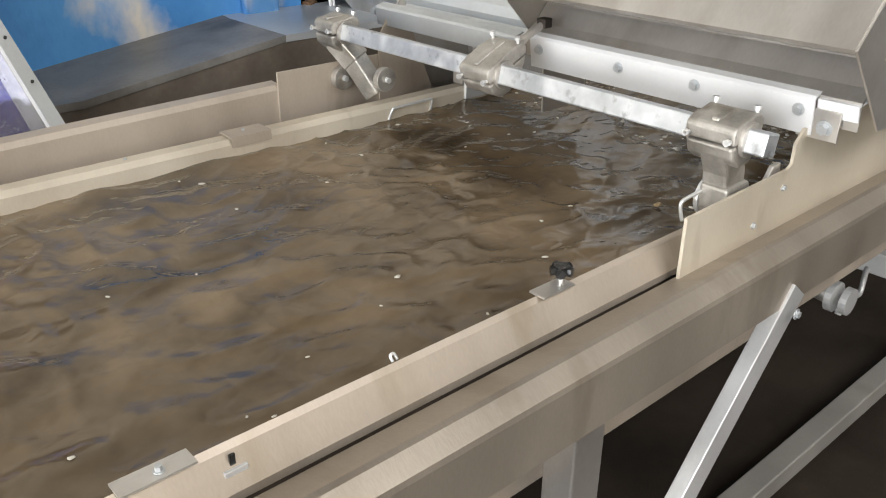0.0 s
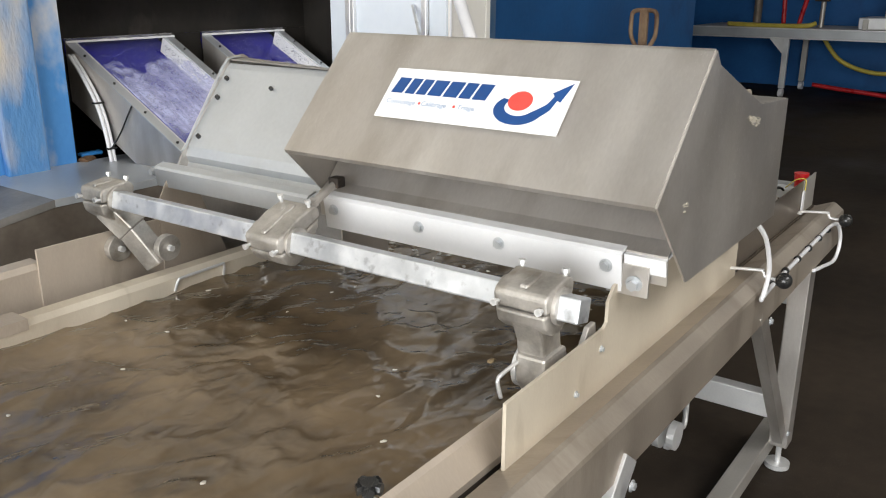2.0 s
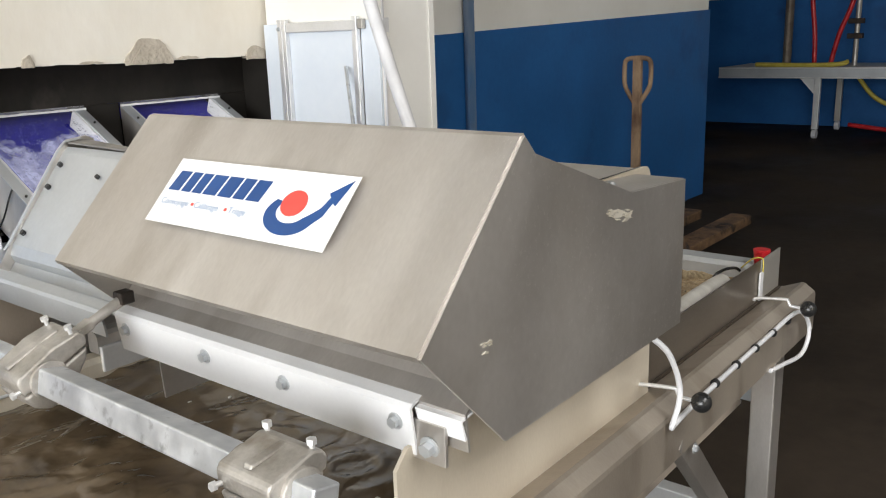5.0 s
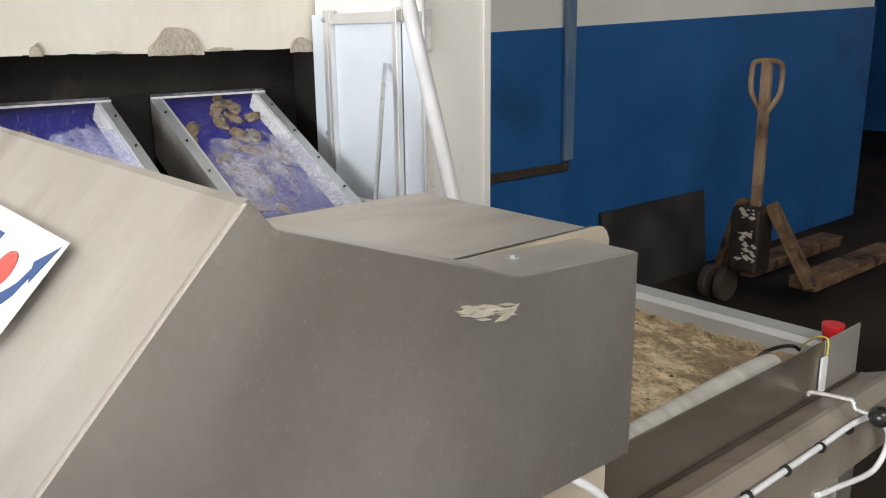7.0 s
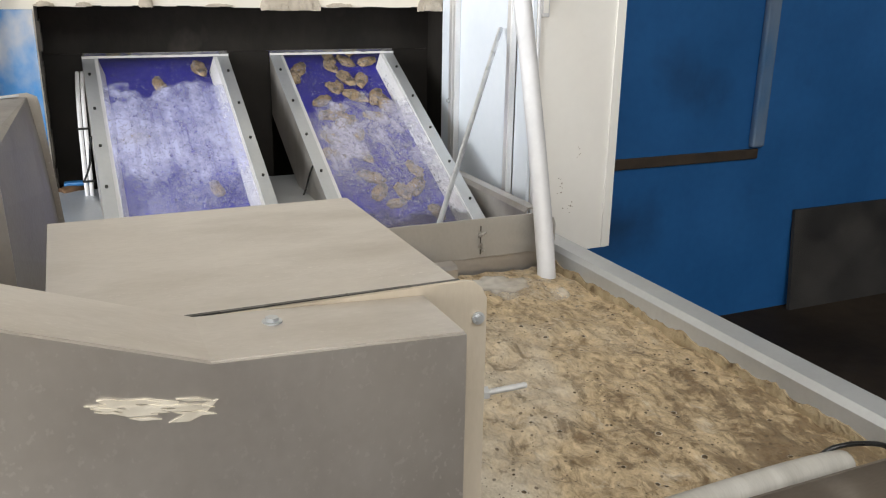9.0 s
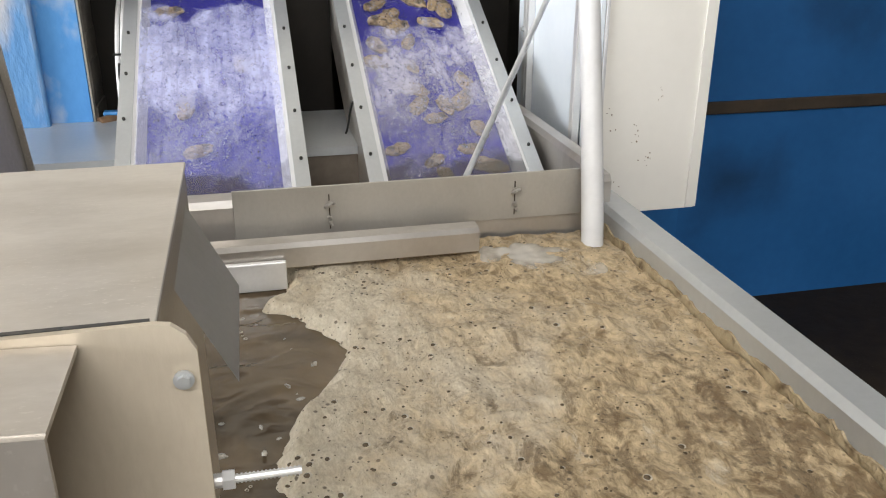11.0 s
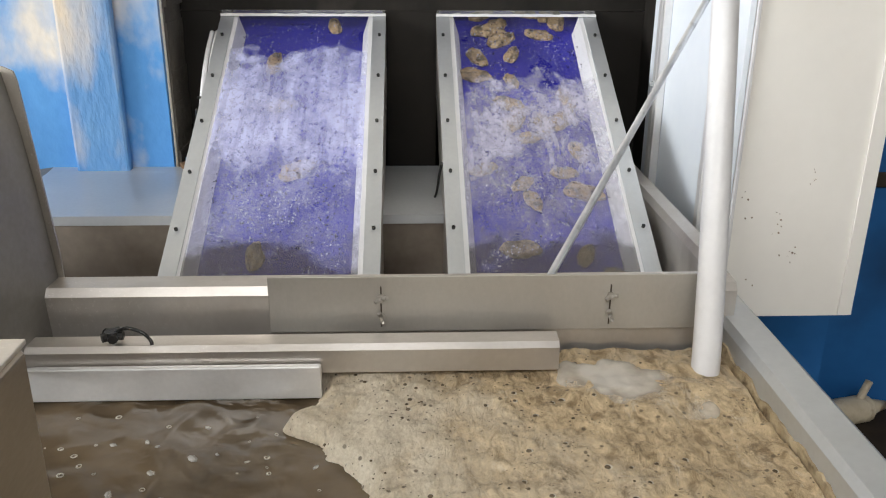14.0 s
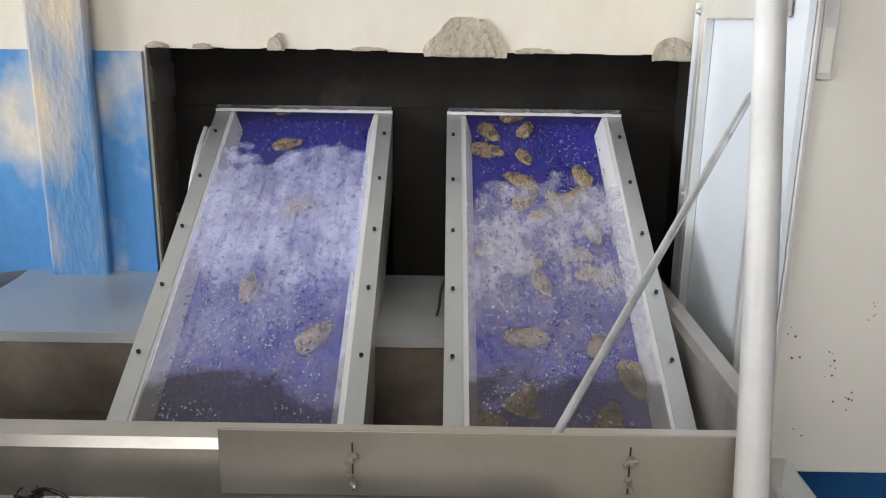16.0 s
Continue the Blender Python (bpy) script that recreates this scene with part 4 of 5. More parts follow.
def drops(x0, x1, seed, count):
    """Water drops beaded on the clear cover, thicker towards its foot."""
    rng = random.Random(seed)
    bm = B()
    for k in range(count):
        u = rng.random() ** 1.25
        x, y = rng.uniform(x0, x1), Y0 + 0.12 + (Y1 - Y0 - 0.16) * u
        r = rng.uniform(0.0008, 0.0023)
        m = Matrix.Translation((x, y, rise(y, 0.0062))) @ pose(0, 0, 0, math.degrees(math.atan(SLOPE))) @ Matrix.Diagonal((r, r * rng.uniform(1, 1.6), r * 0.6, 1))
        bmesh.ops.create_icosphere(bm, subdivisions=1, radius=1, matrix=m)
    return bm


def conveyor(x0, x1, seed, label, film):
    ob = thing("belt_conveyor", label, "conveyor", "belt conveyors")
    for x, s in ((x0, 1), (x1, -1)):
        a, b = sorted((x, x + s * 0.006))
        side = part("side_rail", strip_of(a, b, 0.0, -0.20), STEEL, ob)
        a, b = sorted((x, x + s * 0.036))
        flange = part("flange", strip_of(a, b, 0.004, 0.0), STEEL_SATIN, ob)
        for k in range(6):
            y = Y0 + 0.12 + 0.155 * k
            b = B()
            p = Vector((x + s * 0.016, y, rise(y, 0.004)))
            rod(b, p, p + Vector((0, -0.003, 0.005)), 0.0042, 8)
            part("screw", b, BLACK_PLASTIC, flange)
        a, b = sorted((x + s * 0.008, x + s * 0.018))
        part("white_skirt", strip_of(a, b, -0.003, -0.075), WHITE_PLASTIC, ob, "white plastic skirt")
        bm = B()
        prism(bm, [(x + s * 0.019, 0), (x + s * 0.064, 0), (x + s * 0.047, 0.050), (x + s * 0.019, 0.050)], "z", 0, 1)
        for v in bm.verts:
            y = Y0 + (Y1 - Y0) * v.co.z
            v.co = Vector((v.co.x, y, rise(y, -0.05) + v.co.y))
        part("white_lip", bm, SCRAPER, ob, "slanted white plastic lip")
    part("belt", strip_of(x0 + 0.012, x1 - 0.012, -0.052, -0.060, Y0 - 0.05, Y1 + 0.2), BELT, ob, "violet blue belt")
    part("return_belt", strip_of(x0 + 0.012, x1 - 0.012, -0.150, -0.156), BELT, ob)
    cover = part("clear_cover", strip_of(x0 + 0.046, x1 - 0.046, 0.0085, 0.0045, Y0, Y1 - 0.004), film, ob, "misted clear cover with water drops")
    cover.visible_shadow = False
    tagged(part("water_drops", drops(x0 + 0.072, x1 - 0.072, seed, 1300), DROP, ob), kind="stuff")
    tagged(part("water_drops", drops(x0 + 0.072, x1 - 0.072, seed + 20, 1400), DARK_DROP, ob), kind="stuff")
    bm = B()
    for k in range(40):
        a, b = x0 + (x1 - x0) * k / 40, x0 + (x1 - x0) * (k + 1) / 40
        low = 0.0035 + 0.003 * noise.noise((a * 40, seed, 1))
        box(bm, a, b, Y1 - 0.010 - 0.5 * abs(low), Y1 - 0.003, rise(Y1, 0.001), rise(Y1, 0.0045 + low))
    part("sealant", bm, SCRAPER, ob, "uneven white sealant along the top edge")
    lip = part("end_lip", box(B(), x0 + 0.002, x1 - 0.002, Y1 - 0.002, Y1 + 0.002, rise(Y1, 0.005), rise(Y1, 0.017)), CLEAR_LIP, ob, "clear acrylic lip at the top")
    lip.visible_shadow = False
    for x in (x0 + 0.4, x1 - 0.02):
        b = B()
        bmesh.ops.create_uvsphere(b, u_segments=12, v_segments=8, radius=0.012, matrix=Matrix.Translation((x, Y0 + 0.11, rise(Y0 + 0.11, 0.006))))
        part("rubber_stop", b, BLACK_PLASTIC, ob)
    return ob


conveyor(1.842, 2.294, 5, "climbing conveyor with violet belt under a misted clear cover", PLEXI)
conveyor(2.434, 2.880, 6, "climbing conveyor with violet belt carrying oysters under a misted cover", PLEXI_THIN)
conveyor(0.16, 0.61, 7, "climbing conveyor with violet belt beside the tank", PLEXI)

# ---- cabinet beside the belts ----
cab = thing("wall_cabinet", "white lacquered cabinet with an aluminium framed plastic side", "cabinet")
part("body", box(B(), 3.012, 3.295, 2.14, 2.772, 0.795, 2.10, 0.003), WHITE_PANEL, cab)
part("side_panel", box(B(), 2.996, 3.008, 2.26, 2.772, 0.84, 1.62, 0.001), PANEL_BLUISH, cab, "bluish white plastic side panel")
part("side_panel", box(B(), 2.998, 3.010, 2.15, 2.235, 0.84, 1.62, 0.001), PANEL_BLUISH, cab, "bluish white plastic side panel")
for y, w in ((2.655, 0.014), (2.63, 0.010), (2.248, 0.013)):
    part("frame_post", box(B(), 2.975, 2.9955, y - w, y + w, 0.86, 1.635, 0.003), STEEL_PALE, cab)
part("frame_rail", box(B(), 2.974, 2.994, 2.235, 2.617, 1.585, 1.622, 0.003), STEEL_PALE, cab)
part("edge_strip", box(B(), 3.268, 3.297, 2.134, 2.1385, 0.80, 2.08), WHITE_PANEL, cab)
part("front_edge", box(B(), 3.006, 3.013, 2.131, 2.1385, 0.80, 2.08, 0.001), WHITE_PLASTIC, cab)
handle = part("handle_frame", box(B(), 3.016, 3.040, 2.134, 2.1385, 1.495, 1.625, 0.001), WHITE_PLASTIC, cab)
part("handle_recess", box(B(), 3.020, 3.036, 2.1325, 2.1335, 1.505, 1.575), WHITE_PANEL, handle)
part("hinge", box(B(), 2.976, 2.994, 2.205, 2.233, 1.59, 1.625, 0.003), STEEL_DULL, cab)
for z in (1.60, 1.20):
    bolt(cab, (2.975, 2.66, z), (2.967, 2.66, z), 0.006)
bm = B()
rust = random.Random(4)
for k in range(26):
    x, z = rust.choice(((3.03, 1.05), (3.11, 1.00), (3.14, 0.94), (3.06, 0.90), (3.17, 1.10)))
    x, z, r = x + rust.gauss(0, 0.012), z + rust.gauss(0, 0.02), rust.uniform(0.0005, 0.0022)
    prism(bm, [(x - r, z), (x, z - r * 1.4), (x + r, z), (x, z + r * 0.8)], "y", 2.1384 - 0.00002 * k, 2.1399)
tagged(part("rust_specks", bm, RUST, cab, "brown rust specks"), kind="stuff")

# ---- loose things round the tank ----
pipe = thing("water_pipe", "white flexible water pipe standing in the tank corner", "pipe")
part("pipe", hose(B(), [(2.842, 1.75, 0.80), (2.848, 1.765, 0.90), (2.872, 1.88, 1.18), (2.905, 2.05, 1.55), (2.92, 2.16, 1.85), (2.92, 2.3, 2.4), (2.90, 2.45, 3.6)], 0.0235, 14, 6), WHITE_PLASTIC, pipe)
tagged(part("prop_rod", rod(B(), (2.594, 1.87, 1.0), (2.975, 2.30, 1.455), 0.007, 10), GALV), "thin grey steel prop rod leaning on the cabinet", "rod")

cup = thing("cup", "red plastic cup behind the tank plate", "cup", at=(2.90, 0.722, 0.938))
bm = B()
rod(bm, (0, 0, 0), (0, 0, 0.045), 0.018, 20, 0.022)
part("cup", bm, RED, cup, smooth=False)
splash = thing("splash_plate", "upright steel splash plate along the tank's front beam", "plate")
part("plate", prism(B(), [(2.134, 0.862), (2.134, 0.976), (2.806, 0.976 + 0.002), (2.806, 0.862)], "y", 0.6925, 0.6965), STEEL_BARE, splash)
part("end_piece", prism(B(), [(2.808, 0.862), (2.808, 0.976 + 0.002), (2.955, 0.976 + 0.004), (2.955, 0.862)], "y", 0.6915, 0.6955), STEEL_DULL, splash)
part("end_clip", box(B(), 2.788, 2.812, 0.6855, 0.6905, 0.876, 0.950, 0.002), WHITE_PLASTIC, splash, "white plastic clip at the joint")
part("seam", box(B(), 2.134, 2.955, 0.686, 0.6912, 0.866, 0.8745), DIRT, splash, "dark gap along the plate's foot")
strap = part("strap", hose(B(), [(2.73, 0.788, 0.932), (2.745, 0.782, 0.945), (2.78, 0.772, 0.950), (2.82, 0.762, 0.945), (2.835, 0.755, 0.935)], 0.004), BLACK_PLASTIC)
tagged(strap, "black rubber strap round the hose end", "strap")
tagged(part("ribbed_hose", hose(B(), [(2.20, 0.768, 0.912), (2.4, 0.768, 0.922), (2.6, 0.768, 0.928), (2.72, 0.770, 0.926), (2.76, 0.772, 0.920)], 0.021, 14), HOSE), "ribbed white hose along the tank's inner wall", "hose")


def knob(x, y, z):
    ob = thing("clamp_knob", "black ball knob on a bent steel clamp rod", "knob", "clamp knobs", (x, y, z))
    bm = B()
    bmesh.ops.create_uvsphere(bm, u_segments=18, v_segments=12, radius=0.019)
    part("ball", bm, BLACK_PLASTIC, ob, smooth=True)
    part("rod", hose(B(), [(0, 0.01, 0), (0, 0.035, 0.0), (0, 0.044, 0.003), (0, 0.048, 0.012), (0.0, 0.056, 0.015), (-0.004, 0.12, 0.008), (-0.004, 0.128, 0.0)], 0.004), STEEL_PALE, ob)
    return ob


knob(2.095, 0.557, 0.893)
knob(2.735, 0.552, 0.894)
tube = thing("air_tube", "white air tube clipped along the tank beam", "tube")
part("tube", hose(B(), [(1.93, 0.607, 1.08), (1.955, 0.598, 1.057), (2.01, 0.588, 1.011), (2.05, 0.584, 0.948), (2.058, 0.584, 0.902), (2.035, 0.586, 0.862), (2.06, 0.591, 0.856), (2.15, 0.591, 0.862), (2.37, 0.591, 0.866), (2.60, 0.591, 0.869), (2.72, 0.588, 0.874), (2.80, 0.582, 0.862), (2.865, 0.58, 0.80), (2.815, 0.58, 0.750), (2.69, 0.59, 0.758), (2.62, 0.596, 0.765)], 0.0055), WHITE_PLASTIC, tube)
for x in (2.15, 2.252, 2.369, 2.485, 2.602, 2.705):
    bm = B()
    rod(bm, (x - 0.003, 0.591, 0.8665), (x + 0.003, 0.591, 0.8665), 0.0095, 12)
    part("cable_tie", bm, BLACK_PLASTIC, tube)


def float_knob(x, y, z):
    ob = thing("wing_screw", "black plastic wing screw on the tank edge", "screw", "wing screws", (x, y, z))
    bm = B()
    for k in range(5):
        a = k * 6.2832 / 5
        rod(bm, (0, 0, 0), (0.017 * math.cos(a), 0.017 * math.sin(a), 0), 0.008, 8)
    rod(bm, (0, 0, -0.006), (0, 0, 0.008), 0.012, 14)
    part("grip", bm, BLACK_PLASTIC, ob)
    part("stem", rod(B(), (0, 0, -0.03), (0, 0, 0), 0.004, 8), STEEL_PALE, ob)
    return ob


float_knob(0.853, 0.742, 0.937)
float_knob(1.875, 1.775, 0.95)

# pallet truck by the far wall
truck = thing("pallet_truck", "old rusty pallet truck with an upright loop handle", "pallet truck", at=(5.64, 2.42, 0))
bm = B()
hose(bm, [(0, 0, 1.08), (0, 0.03, 1.12), (0, 0.075, 1.19), (0, 0.088, 1.24), (0, 0.088, 1.33), (0, 0.078, 1.365), (0, 0.04, 1.378), (0, -0.04, 1.378), (0, -0.078, 1.365), (0, -0.088, 1.33), (0, -0.088, 1.24), (0, -0.075, 1.19), (0, -0.03, 1.12), (0, 0, 1.08)], 0.015)
part("handle", bm, RUST_PALE, truck)
part("shaft", beam(B(), (0, 0, 0.40), (0, 0, 1.375), 0.035, 0.055), RUST_PALE, truck, "worn tan painted shaft", bevel=0.004)
part("pump", box(B(), -0.09, 0.07, -0.08, 0.10, 0.20, 0.58, 0.02), IRON, truck)
for y in (0.0, 0.10):
    bm = B()
    rod(bm, (-0.05, 0.10 + y, 0.10), (-0.05, 0.15 + y, 0.10), 0.10, 24)
    part("wheel", bm, DIRT, truck, bevel=0.01)
for y in (-0.26, 0.12):
    part("fork", box(B(), 0.1, 1.25, y - 0.08, y + 0.08, 0.12, 0.19, 0.01), RUST, truck)
bm = B()
beam(bm, (0.02, -0.08, 0.60), (0.05, -0.34, 0.16), 0.09, 0.05)
beam(bm, (0.02, 0.08, 0.60), (0.05, 0.22, 0.16), 0.09, 0.05)
part("frame", bm, RUST, truck, bevel=0.005)
bm = B()
chips = random.Random(8)
for k in range(44):
    y, z, r = chips.uniform(-0.065, 0.05), chips.choice((0.30, 0.34, 0.38, 0.43, 0.55)) + chips.gauss(0, 0.018), chips.uniform(0.006, 0.026)
    prism(bm, [(y - r, z), (y - r * 0.2, z - r * 0.5), (y + r, z + r * 0.2), (y, z + r * 0.6)], "x", -0.0925 - 0.00005 * k, -0.0895)
tagged(part("paint_remains", bm, PLASTER, truck, "flaked white paint"), kind="stuff")
tagged(part("leaning_board", beam(B(), (5.6, 3.02, 0.0), (5.6, 3.07, 0.52), 1.05, 0.02), MESH), "dark mesh sheet leaning against the blue wall", "board")

# far work table
table = thing("work_table", "long pale aluminium work table by the far wall", "table", at=(13.0, 0, 0))
part("front_beam", box(B(), -0.03, 0.03, -4, 4.7, 0.832, 0.950, 0.004), STEEL_SATIN, table)
for z in (0.822, 0.953):
    part("beam_lip", box(B(), -0.045, 0.03, -4, 4.7, z - 0.0085, z + 0.0105, 0.003), STEEL_PALE, table)
part("tabletop", box(B(), 0.031, 1.3, -4, 4.7, 0.93, 0.962), STEEL_DULL, table)
for y in (3.33, 0.4, -2.5):
    for x in (0.0, 1.15):
        part("leg", box(B(), x - 0.035, x + 0.035, y - 0.04, y + 0.04, 0.125, 0.815, 0.005), STEEL_PALE if x < 1 else STEEL_DULL, table)
    part("gusset", prism(B(), [(y + 0.04, 0.815), (y + 0.24, 0.815), (y + 0.04, 0.60)], "x", -0.01, 0.01), STEEL_PALE, table)
part("post", rod(B(), (0.55, 3.93, 0.962), (0.55, 3.93, 2.6), 0.06, 12), STAINED, table, "brown stained post")
part("post", rod(B(), (0.55, 3.02, 0.962), (0.55, 3.02, 2.6), 0.035, 12), STEEL_DULL, table)
for z in (1.35, 1.55):
    part("valve", box(B(), 0.46, 0.56, 2.93, 3.13, z - 0.03, z + 0.04, 0.01), IRON, table, "black hose valve on the post")
part("conveyor_box", box(B(), 0.1, 0.9, 1.4, 2.45, 0.966, 1.12, 0.01), STEEL_PALE, table)
part("stop_button", rod(B(), (-0.045, 1.95, 0.89), (-0.11, 1.95, 0.89), 0.055, 18), RED, table, "red round button")
for y in (2.35, 1.55):
    part("side_bracket", box(B(), 0.02, 0.09, y - 0.03, y + 0.03, 0.966, 1.10, 0.004), STEEL_DULL, table)
scale = thing("white_machine", "white hopper shaped machine on the far table", "machine", at=(13.5, 1.75, 1.125))
bm = B()
prism(bm, [(0.40, 0.0), (0.40, 0.16), (-0.5, 0.16), (-0.5, 0.0)], "x", -0.3, 0.3)
part("base", bm, WHITE_PANEL, scale, bevel=0.01)
bm = B()
prism(bm, [(0.34, 0.24), (0.14, 0.85), (-0.5, 0.85), (-0.5, 0.24)], "x", -0.28, 0.28)
part("hopper", bm, WHITE_PANEL, scale, bevel=0.01)
part("gap", box(B(), -0.25, 0.25, -0.48, 0.34, 0.16, 0.24), BLACK_PLASTIC, scale)
for name, mat, label, points in (
        ("red_hose", RED, "red water hose hanging over the far table", [(13.3, 3.58, 2.6), (13.3, 3.56, 1.9), (13.3, 3.50, 1.4), (13.3, 3.48, 0.99)]),
        ("red_hose", RED, "red water hose hanging over the far table", [(13.3, 2.98, 2.6), (13.3, 3.02, 1.9), (13.3, 3.18, 1.4), (13.3, 3.27, 0.99)]),
        ("yellow_hose", YELLOW, "yellow hose lying on the far table", [(13.05, 4.2, 1.0), (13.02, 3.9, 0.995), (13.0, 3.5, 0.99), (13.02, 3.1, 1.0), (13.1, 3.0, 1.03)]),
        ("yellow_hose", YELLOW, "yellow hose slack beneath the far table", [(13.6, 3.0, 0.85), (13.6, 2.7, 0.5), (13.6, 2.2, 0.35), (13.6, 1.6, 0.42), (13.6, 0.8, 0.5)]),
        ("red_hose", RED, "red hose lying on the floor beneath the far table", [(13.4, 3.0, 0.16), (13.4, 2.4, 0.1), (13.4, 1.6, 0.06), (13.4, 0.8, 0.25)])):
    ob = thing(name, label, "hose", "hoses at the far table")
    part("tube", hose(B(), points, 0.032, 8), mat, ob)
for x, y in ((13.0, 3.33), (14.15, 3.33)):
    ob = thing("caster", "white caster wheel beneath the far table", "wheel", "casters", (x, y, 0.06))
    part("wheel", rod(B(), (0, -0.03, 0.0), (0, 0.03, 0.0), 0.06, 16), WHITE_PLASTIC, ob)

# lines beside the first conveyor
lines = thing("air_lines", "two pale air hoses tied along the conveyor's side", "hose")
for d in (0.0, 0.014):
    part("hose", hose(B(), [(1.838 - d, 2.91, 1.30), (1.832 - d, 2.84, 1.24), (1.828 - d, 2.76, 1.14), (1.826 - d, 2.72, 1.02), (1.825 - d, 2.70, 0.86)], 0.0065), WHITE_PLASTIC, lines)
for y, z in ((2.765, 1.15), (2.715, 1.0)):
    part("cable_tie", box(B(), 1.803, 1.838, y - 0.009, y + 0.009, z - 0.003, z + 0.003), BLACK_PLASTIC, lines)
valve = thing("ball_valve", "dark pipe elbow with a bright blue lever", "valve", at=(1.80, 2.80, 0.95))
part("elbow", hose(B(), [(0.0, 0.1, -0.3), (0.0, 0.05, -0.06), (-0.01, 0.0, 0.0), (-0.06, -0.03, 0.0)], 0.022, 12), RUST, valve)
part("lever", box(B(), -0.05, 0.03, -0.02, 0.01, 0.022, 0.034, 0.004), VALVE_BLUE, valve, "bright blue lever")
for x, y in ((1.838, 2.60), (2.432, 2.43)):
    ob = part("black_cord", hose(B(), [(x, y, rise(y, 0.004)), (x - 0.006, y + 0.02, rise(y, -0.03)), (x - 0.012, y + 0.06, rise(y, -0.09)), (x - 0.03, y + 0.09, rise(y, -0.14))], 0.003), BLACK_PLASTIC)
    tagged(ob, "thin black cord tied to the conveyor's flange", "cord", "cords")
cord = part("knob_cord", hose(B(), [(1.88, 1.775, 0.955), (1.90, 1.772, 0.964), (1.925, 1.768, 0.958), (1.938, 1.765, 0.945), (1.94, 1.762, 0.938)], 0.003), BLACK_PLASTIC)
tagged(cord, "thin black cord from the wing screw", "cord", "cords")
twine = part("twine", hose(B(), [(2.83, 0.75, 0.945), (2.82, 0.72, 0.975), (2.812, 0.694, 0.983), (2.808, 0.687, 0.97), (2.806, 0.688, 0.925), (2.805, 0.687, 0.905)], 0.0018), YELLOW)
tagged(twine, "yellow twine knotted at the tank's corner", "twine")

jug = thing("bottle", "pale plastic bottle lying on the floor by the wall", "bottle", at=(3.84, 2.95, 0))
part("body", hose(B(), [(-0.09, -0.03, 0.05), (-0.06, -0.02, 0.055), (0.02, 0.005, 0.052), (0.06, 0.02, 0.048)], 0.047, 14), BOTTLE, jug, bevel=0.004)
part("neck", rod(B(), (0.055, 0.018, 0.05), (0.15, 0.05, 0.042), 0.034, 14, 0.014), BOTTLE, jug, smooth=True)
part("spout", rod(B(), (0.03, 0.01, 0.09), (0.055, 0.015, 0.155), 0.013, 10), BOTTLE, jug)
straw = part("straw", rod(B(), (3.93, 2.78, 0.005), (3.99, 2.96, 0.012), 0.0035, 8), BOTTLE)
tagged(straw, "thin pale straw lying on the dark floor", "straw")

# ---- water, foam and what drifts on it ----
def surface(x0, x1, y0, y1, z, step, height):
    nx, ny = int((x1 - x0) / step), int((y1 - y0) / step)
    verts, faces = [], []
    for j in range(ny + 1):
        for i in range(nx + 1):
            x, y = x0 + (x1 - x0) * i / nx, y0 + (y1 - y0) * j / ny
            verts.append((x, y, z + height(x, y)))
    for j in range(ny):
        for i in range(nx):
            a = j * (nx + 1) + i
            faces.append((a, a + 1, a + nx + 2, a + nx + 1))
    return verts, faces


def water_height(x, y):
    bend = 0.5 * noise.noise((x * 2.5, y * 3, 1))
    swell = noise.noise((x * 6 + bend, y * 6.5 - bend, 0.0))
    chop = noise.noise((x * 12 + bend * 2, y * 13, 3.0))
    crest = (1 - abs(noise.noise((x * 9 + bend * 3, y * 11 + bend, 12.0)))) ** 5
    return 0.0085 * swell + 0.0052 * chop + 0.0052 * crest + 0.0013 * noise.noise((x * 36, y * 40, 5.0)) - 0.003


def grid_object(name, data, mat):
    me = bpy.data.meshes.new(name)
    me.from_pydata(data[0], [], data[1])
    me.polygons.foreach_set("use_smooth", [True] * len(me.polygons))
    me.materials.append(mat)
    return new(name, me)


water = tagged(grid_object("water", surface(-1.58, 2.38, 0.735, 1.762, 0.838, 0.008, water_height), WATER), "turbid brown water with small waves in the tank", "water", kind="structure")


def foam_edge(y):
    bend = 2.15 + 0.13 * math.exp(-((y - 1.48) / 0.17) ** 2) - 0.035 * math.exp(-((y - 1.68) / 0.035) ** 2) + 0.05 * math.exp(-((y - 1.80) / 0.08) ** 2)
    return bend + 0.024 * noise.noise((y * 13, 2.0, 0.0)) + 0.014 * noise.noise((y * 38, 4, 0)) + 0.008 * abs(noise.noise((y * 90, 4, 2)))


def foam_height(x, y):
    inside = x - foam_edge(y)
    rise = max(0.0, min(1.0, inside / 0.035))
    lump = 0.010 * noise.noise((x * 8, y * 8, 2)) + 0.008 * noise.noise((x * 21, y * 21, 5)) + 0.005 * abs(noise.noise((x * 55, y * 55, 1)))
    swell = 0.016 * max(0.0, min(1.0, (x - 2.3) / 0.35))
    fringe = 0.006 * abs(noise.noise((x * 34, y * 34, 9))) * max(0.0, 1 - inside / 0.12)
    return -0.06 + rise ** 0.5 * (0.064 + swell + lump + fringe)


foam = tagged(grid_object("foam", surface(2.0, 2.894, 0.747, 1.835, 0.858, 0.0042, foam_height), FOAM), "thick brown and cream foam on the water", "foam", kind="stuff")


def froth_height(x, y):
    u, v = (x - 2.72) / 0.14, (y - 1.70 + 0.30 * (x - 2.72)) / 0.085
    edge = 1.0 - (u * u + v * v) + 0.5 * noise.noise((x * 22, y * 22, 1))
    return -0.02 + 0.02 * max(0.0, min(1.0, edge * 3)) + 0.005 * noise.noise((x * 40, y * 40, 6))


